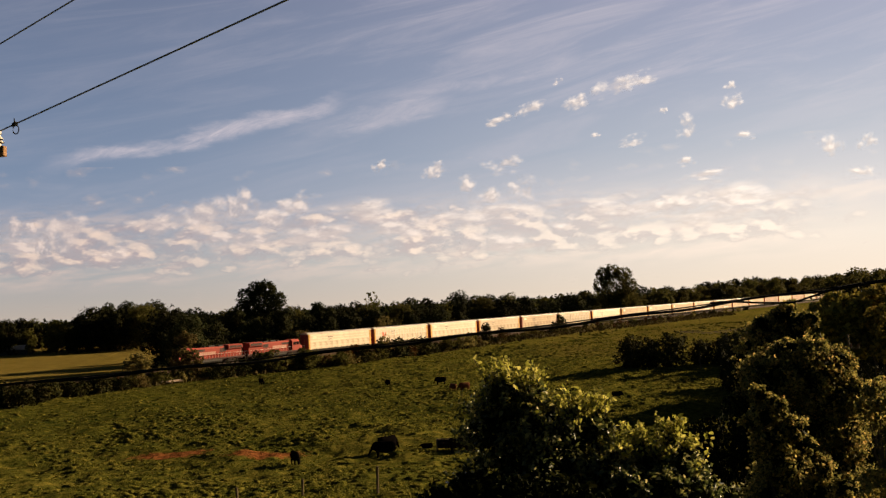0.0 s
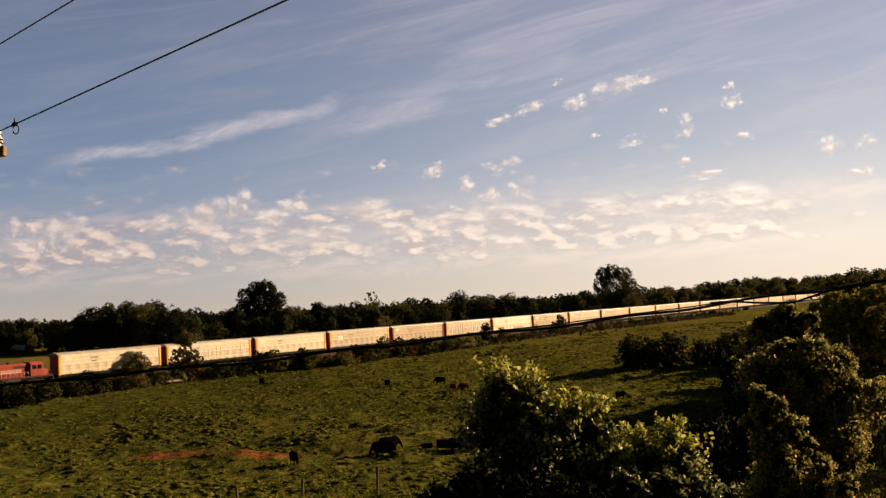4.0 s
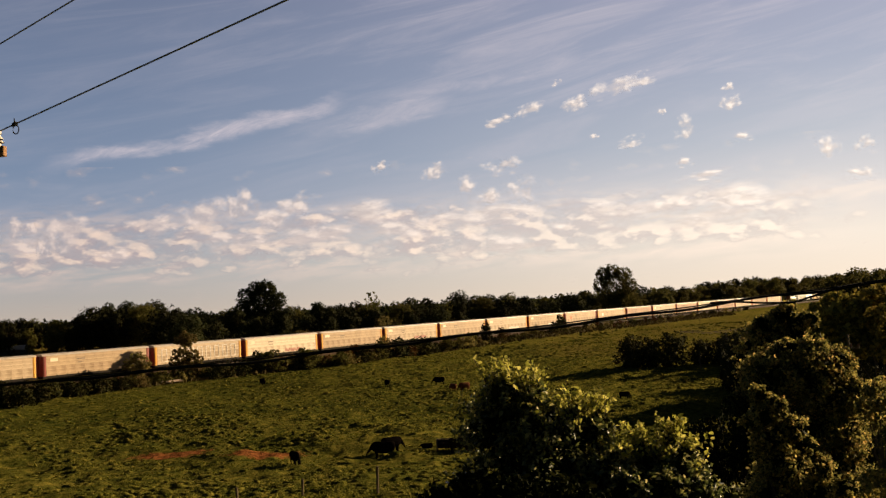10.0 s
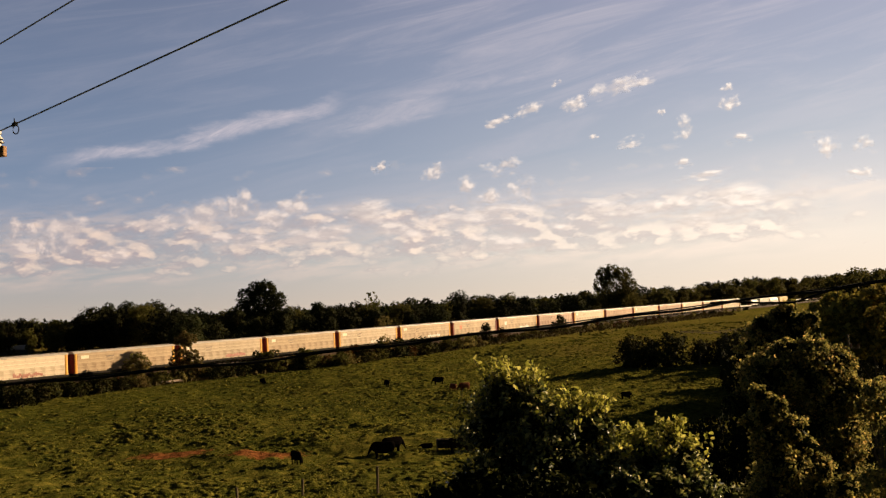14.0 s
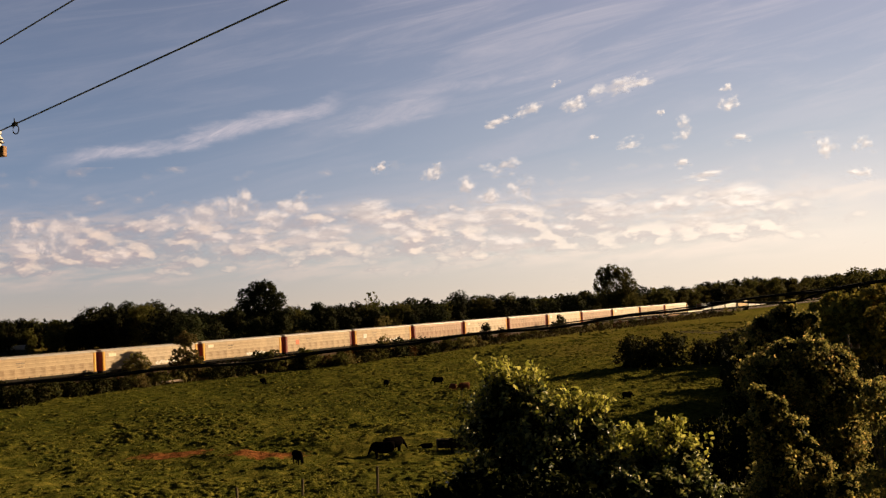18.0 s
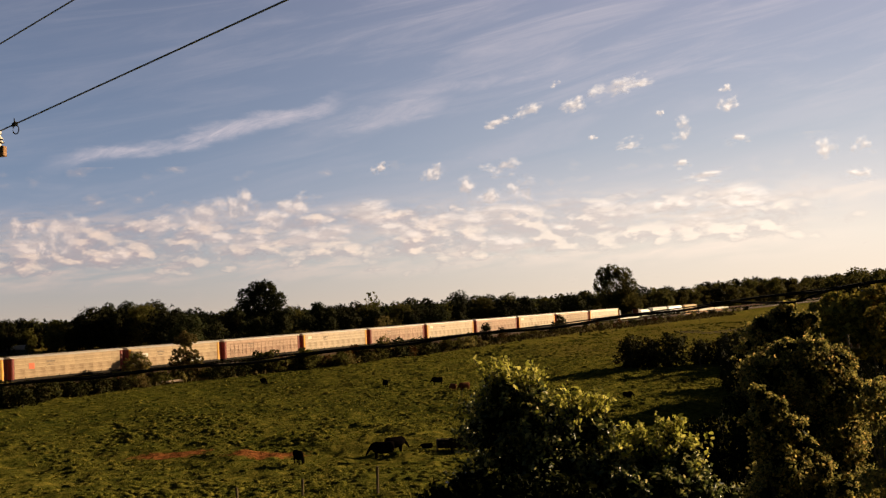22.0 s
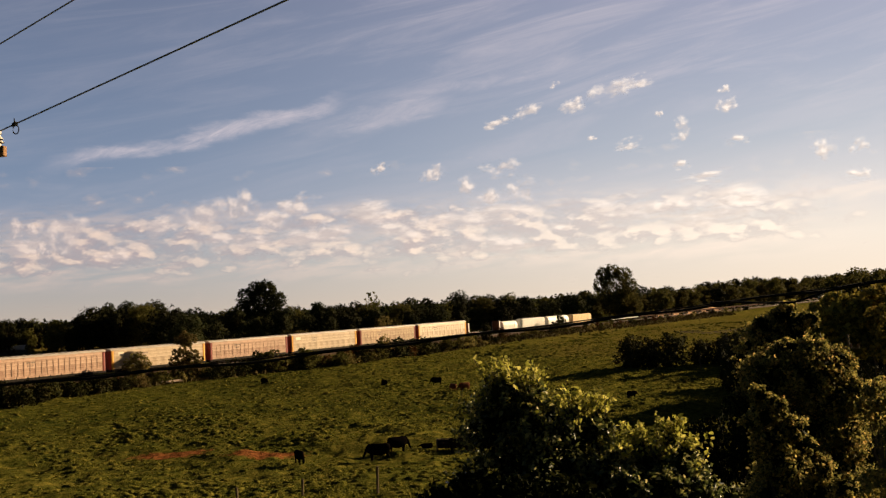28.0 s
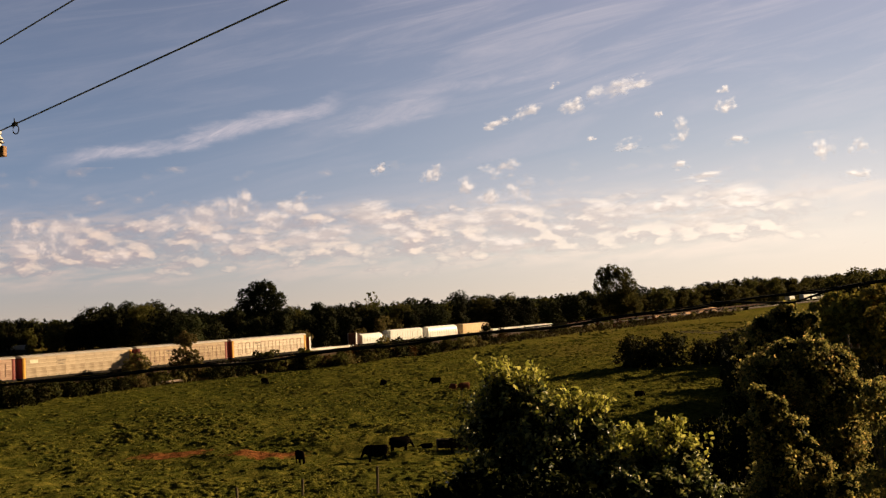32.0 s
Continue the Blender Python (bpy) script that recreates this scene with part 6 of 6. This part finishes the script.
def cow(coat, x, y, heading, scale=1.0, path=(), lying=False, nod=12.0):
    """A cow on the pasture; path: later places (seconds, x, y, heading)."""
    body, head, legs, tail = COATS[coat]
    ob = thing("cow", f"{coat} {'calf lying' if lying else 'cow grazing'} on the pasture", "cow", "cattle on the pasture")
    ob.scale = (scale,) * 3
    drop = -0.52 if lying else 0.0
    rows = [(0.0, x, y, heading)] + [tuple(r) for r in path]
    if rows[-1][0] < 32.0:
        rows.append((32.0, *rows[-1][1:]))
    poses = [(t, Matrix.Translation((a, b, hz(a, b) + drop * scale)) @ Matrix.Rotation(radians(h), 4, "Z")) for t, a, b, h in rows]
    ob.matrix_basis = poses[0][1] @ Matrix.Diagonal((scale, scale, scale, 1))
    part("body", body, None, ob)
    hd = part("head", head, None, ob, at=pose(0.86, 0, 1.08, 0, -35 if lying else 0, 0))
    part("tail", tail, None, ob)
    if not lying:
        for lx, ly, k in ((0.62, 0.17, 0), (0.58, -0.17, 0), (-0.68, 0.17, 1), (-0.62, -0.17, 1)):
            part("leg", legs[k], None, ob, at=pose(lx, ly, 0.78))
    GRAZERS.append((ob, poses, hd, -35 if lying else 0.0, nod))


cow("black", -6.9, 104.0, 178, 1.2, [(6, -7.0, 104.0, 178), (24, -7.1, 103.7, 180), (28, -7.5, 103.4, 180), (32, -7.7, 103.1, 182)])
cow("black", -6.9, 107.5, 40, 1.15, [(6, -6.6, 107.5, 34), (20, -6.2, 107.5, 30), (32, -5.6, 107.5, 24)])
cow("dark brown", 0.75, 106.2, 4, 1.15)
cow("black", -2.7, 109.0, 180, 0.6, lying=True)
cow("black", -15.8, 101.8, -66, 0.95, [(6, -15.9, 101.8, -66), (13, -15.7, 101.8, -58), (32, -15.3, 101.8, -64)])
cow("black", -40.2, 217.0, -58, 1.0, [(14, -39.9, 217.0, -54), (32, -39.5, 217.0, -40)])
cow("black", -11.8, 194.0, 110, 1.0, [(14, -12.0, 194.0, 110), (32, -12.6, 194.0, 124)])
cow("black", -1.6, 188.0, 172, 1.0, [(14, -2.0, 188.0, 176), (32, -2.5, 188.0, 180)])
cow("red-brown", 0.6, 180.0, 120, 0.95)
cow("red-brown", 2.6, 179.0, 200, 1.0)
cow("black", 25.8, 157.5, -10, 0.8, [(6, 26.5, 157.0, 0), (19, 27.4, 157.5, 10), (28, 28.4, 159.0, 15), (32, 29.8, 160.5, 20)])


# ---- wires, pole, posts, barn ----
def strand(pts, r, sides=7):
    """One continuous round strand along the points."""
    bm = bmesh.new()
    pts = [Vector(p) for p in pts]
    rings = []
    for i, p in enumerate(pts):
        d = (pts[min(i + 1, len(pts) - 1)] - pts[max(i - 1, 0)]).normalized()
        side = d.cross(Vector((0, 0, 1))).normalized()
        up = side.cross(d)
        rings.append([p + side * r * math.cos(a) + up * r * math.sin(a) for a in (2 * math.pi * k / sides for k in range(sides))])
    skin(bm, rings)
    return bm


def wires():
    way = Vector((0.72502, -0.68742, 0.04239))
    for p, label in (((-5.45, 12.5, 15.44), "dark overhead electric wire with a hanging clamp"), ((-5.40, 12.5, 16.55), "dark overhead electric wire running beside another")):
        p = Vector(p)
        bm = strand([p - way * 26.0 + way * 42.0 * i / 12 for i in range(13)], 0.0092)
        ob = tagged(new("power_line", finish("power_line", bm, WIRE, smooth=True)), label, "power line", "overhead lines")
        if p.z < 16:
            c = p + way * 0.43
            bm = bmesh.new()
            box(bm, c, (0.10, 0.03, 0.045), Matrix.Rotation(-0.75, 3, "Z"))
            tube(bm, c + Vector((0, 0, -0.02)), c + Vector((-0.005, 0, 0.075)), 0.012, 0.005, 6)
            part("clamp", bm, STEEL_DARK, ob, "small dark wire clamp")
            ring = [c + Vector((0.045 * math.cos(a) * 0.8 + 0.02, -0.02, -0.07 + 0.055 * math.sin(a))) for a in (2 * math.pi * k / 14 for k in range(15))]
            part("clamp_loop", strand(ring, 0.007, 5), STEEL_DARK, ob, "bent wire loop")
    a, b = Vector((-5.53, 12.5, 12.28)), Vector((6.1, 14.0, 13.04))
    ob = thing("telephone_cable", "thick black telephone cable strung across the view", "cable", "overhead lines", Matrix.Translation(a))
    span = b - a

    def at(f, wave, low):
        return span * f + Vector((0, 0, -0.07 * (1 - (2 * f - 1) ** 2) - low + wave * math.sin(f * 38.0 + 1.0) + 0.6 * wave * math.sin(f * 17.0)))

    part("cable", strand([at(-0.6 + i / 80, 0.016, 0.012) for i in range(177)], 0.018), CABLE, ob)
    slack = [Vector(p) - a for p in ((3.55, 13.6, 12.852), (3.83, 13.6, 12.858), (4.25, 13.6, 12.818), (4.67, 13.6, 12.805), (5.0, 13.6, 12.895), (5.27, 13.6, 12.972), (5.6, 13.7, 13.01))]
    part("slack_cable", strand(slack, 0.014), CABLE, ob, "slack black cable lashed to the others")
    part("messenger_wire", strand([at(-0.6 + i / 80, 0.004, -0.012) for i in range(177)], 0.008), CABLE, ob, "thin steel carrier wire")


wires()


def far_pole():
    x, y = 28.6, 72.5
    z = hz(x, y)
    ob = thing("utility_pole", "weathered wooden utility pole among shaded trees", "utility pole", m=Matrix.Translation((x, y, z)))
    top = 9.2 - z
    bm = bmesh.new()
    tube(bm, (0, 0, -0.5), (0, 0, top), 0.12, 0.08, 9)
    part("pole", bm, POST_WOOD, ob)
    bm = bmesh.new()
    box(bm, (0, 0, top - 1.0), (1.6, 0.10, 0.11))
    part("crossarm", bm, POST_WOOD, ob, bevel=0.01)
    for dx in (-0.72, 0.2, 0.72):
        bm = bmesh.new()
        tube(bm, (dx, 0, top - 0.93), (dx, 0, top - 0.7), 0.09, 0.06, 8)
        part("insulator", bm, PORCELAIN_BROWN, ob, "brown porcelain insulator")


far_pole()


def near_pole():
    """The pole beside the house: only the end of its arm and one insulator show."""
    x, y = -7.2, 12.6
    ob = thing("utility_pole", "brown wooden utility pole arm with a white porcelain insulator", "utility pole", m=Matrix.Translation((x, y, hz(x, y))))
    up = 15.2 - hz(x, y)
    bm = bmesh.new()
    tube(bm, (0, 0, -0.5), (0, 0, up + 1.8), 0.17, 0.12, 12)
    part("pole", bm, POST_WOOD, ob)
    bm = bmesh.new()
    box(bm, (0.2, -0.12, up - 0.02), (3.24, 0.10, 0.13))
    part("crossarm", bm, ARM_WOOD, ob, "orange-brown wooden crossarm", 0.008)
    bm = bmesh.new()
    for z0, z1, r0, r1 in ((0.045, 0.09, 0.05, 0.05), (0.09, 0.11, 0.085, 0.07), (0.11, 0.135, 0.05, 0.05), (0.135, 0.165, 0.075, 0.06), (0.165, 0.2, 0.045, 0.04), (0.2, 0.235, 0.06, 0.045)):
        tube(bm, (1.72, -0.12, up + z0), (1.72, -0.12, up + z1), r0, r1, 14)
    part("insulator", bm, PORCELAIN, ob, "white porcelain insulator with dark rings")
    bm = bmesh.new()
    tube(bm, (1.72, -0.12, up + 0.108), (1.72, -0.12, up + 0.138), 0.054, 0.054, 14)
    part("insulator_ring", bm, STEEL_DARK, ob, "dark ring")


near_pole()


def fence_posts():
    for x, y, tall, lean in ((-4.55, 60.0, 1.6, 2.0), (-12.9, 60.5, 1.0, -2.0), (-9.0, 60.2, 1.05, 3.0)):
        bm = bmesh.new()
        r = 0.08
        tube(bm, (0, 0, -0.4), (0.01, 0, tall * 0.6), r * 1.1, r, 9)
        tube(bm, (0.01, 0, tall * 0.6), (0, 0, tall), r, r * 0.9, 9)
        ob = tagged(new("fence_post", finish("fence_post", bm, POST_WOOD)), "weathered round wooden fence post in the grass", "fence post", "pasture fence posts")
        ob.matrix_basis = Matrix.Translation((x, y, hz(x, y))) @ Matrix.Rotation(radians(lean), 4, "Y")


fence_posts()


def barn():
    x, y = -188.5, 440.0
    ob = thing("barn", "small dark barn with a pale metal roof at the wood's edge", "barn", m=Matrix.Translation((x, y, hz(x, y))) @ Matrix.Rotation(0.3, 4, "Z"))
    bm = bmesh.new()
    skin(bm, [[(sx, -3, -0.3), (sx, 3, -0.3), (sx, 3, 2.4), (sx, 0, 4.0), (sx, -3, 2.4)] for sx in (-5.5, 5.5)])
    part("wall", bm, BARN_WALL, ob)
    for s in (-1, 1):
        bm = bmesh.new()
        skin(bm, [[(sx, s * 3.4, 2.22), (sx, 0, 4.08), (sx, 0, 4.2), (sx, s * 3.4, 2.34)] for sx in (-5.9, 5.9)])
        part("roof_slope", bm, TIN_ROOF, ob, "pale metal roof")
    bm = bmesh.new()
    box(bm, (1.5, -3.03, 1.0), (2.4, 0.06, 2.1))
    part("barn_door", bm, POST_WOOD, ob)


barn()


def trough():
    x, y = -62.0, 227.0
    ob = thing("feed_trough", "long low weathered wooden feed trough beside the hedge", "trough", m=Matrix.Translation((x, y, hz(x, y))) @ Matrix.Rotation(0.92, 4, "Z"))
    for s in (-1, 1):
        bm = bmesh.new()
        box(bm, (0, s * 0.35, 0.55), (5.2, 0.06, 0.4))
        part("side_board", bm, PALE_WOOD, ob, bevel=0.01)
        for e in (-2.4, 0, 2.4):
            bm = bmesh.new()
            box(bm, (e, s * 0.42, 0.35), (0.1, 0.08, 0.9))
            part("leg", bm, POST_WOOD, ob)
    bm = bmesh.new()
    box(bm, (0, 0, 0.38), (5.2, 0.66, 0.05))
    part("bottom_board", bm, POST_WOOD, ob)


trough()


def feed_bunk():
    """A long feed bunk of dark boards, with a paler top rail."""
    x, y = 0.75, 108.0
    ob = thing("feed_bunk", "long dark wooden feed bunk with a paler top rail", "feed bunk", m=Matrix.Translation((x, y, hz(x, y) + 0.1)) @ Matrix.Rotation(0.04, 4, "Z"))
    for s in (-1, 1):
        for k, z in enumerate((0.42, 0.70, 0.98)):
            bm = bmesh.new()
            box(bm, (0, s * 0.42, z), (4.8, 0.05, 0.25))
            part("board", bm, BUNK_WOOD, ob, bevel=0.008)
        bm = bmesh.new()
        box(bm, (0, s * 0.42, 1.15), (4.95, 0.13, 0.07))
        part("top_rail", bm, POST_WOOD, ob, "paler top rail", 0.01)
        for e in (-2.4, -0.8, 0.8, 2.4):
            bm = bmesh.new()
            box(bm, (e, s * 0.50, 0.42), (0.14, 0.12, 1.5))
            part("post", bm, POST_WOOD if abs(e) > 2 else BUNK_WOOD, ob)
    for e in (-2.38, 2.38):
        bm = bmesh.new()
        box(bm, (e, 0, 0.70), (0.05, 0.80, 0.80))
        part("end_board", bm, BUNK_WOOD, ob)
    bm = bmesh.new()
    box(bm, (0, 0, 0.30), (4.7, 0.80, 0.05))
    part("floor_board", bm, BUNK_WOOD, ob)


feed_bunk()


def pasture_fence():
    """A low dark rail fence across the far end of the pasture."""
    p, q = Vector((76.0, 330.0)), Vector((104.0, 352.0))
    ob = thing("fence", "low dark weathered rail fence across the pasture", "fence", m=Matrix.Translation((p.x, p.y, hz(p.x, p.y))))
    n = 12
    for i in range(n + 1):
        c = p.lerp(q, i / n)
        bm = bmesh.new()
        tube(bm, (c.x - p.x, c.y - p.y, hz(c.x, c.y) - hz(p.x, p.y) - 0.3), (c.x - p.x, c.y - p.y, hz(c.x, c.y) - hz(p.x, p.y) + 1.2), 0.07, 0.06, 6)
        part("post", bm, BARK, ob)
        if i:
            b = p.lerp(q, (i - 1) / n)
            for z in (0.55, 1.0):
                bm = bmesh.new()
                tube(bm, (b.x - p.x, b.y - p.y, hz(b.x, b.y) - hz(p.x, p.y) + z), (c.x - p.x, c.y - p.y, hz(c.x, c.y) - hz(p.x, p.y) + z), 0.08, 0.08, 5)
                part("rail", bm, BARK, ob)


pasture_fence()


def saplings():
    kind = tree_kind(103, 6.0, 2.2, 0.25, 240, LEAF_AUTUMN, 0.3, 8, 0.05)
    rng = np.random.default_rng(29)
    for i in range(9):
        p = along(215 + i * 11 + rng.uniform(-3, 3), rng.uniform(12, 30))
        plant(kind, "sapling", "thin half-bare sapling in the dry grass", "sapling", "saplings in the pasture", p.x, p.y, rng.uniform(0.6, 1.1), rng.uniform(0, 6))


saplings()


# ---- what moves ----
def motions():
    for ob, u in MOVING:
        walk(ob, [(t, car_pose(u, gone)) for t, gone in RUN])
    for i, (ob, poses, hd, tilt, nod) in enumerate(GRAZERS):
        walk(ob, poses)
        rows = []
        for k in range(9):
            rows.append((k * 4.0, pose(0.86, 0, 1.08, 0, tilt + nod * 0.5 * math.sin(k * 1.9 + i), 6 * math.sin(k * 2.3 + 2 * i))))
        walk(hd, rows)
    for ob, rows in DRIFTING:
        walk(ob, rows)


motions()
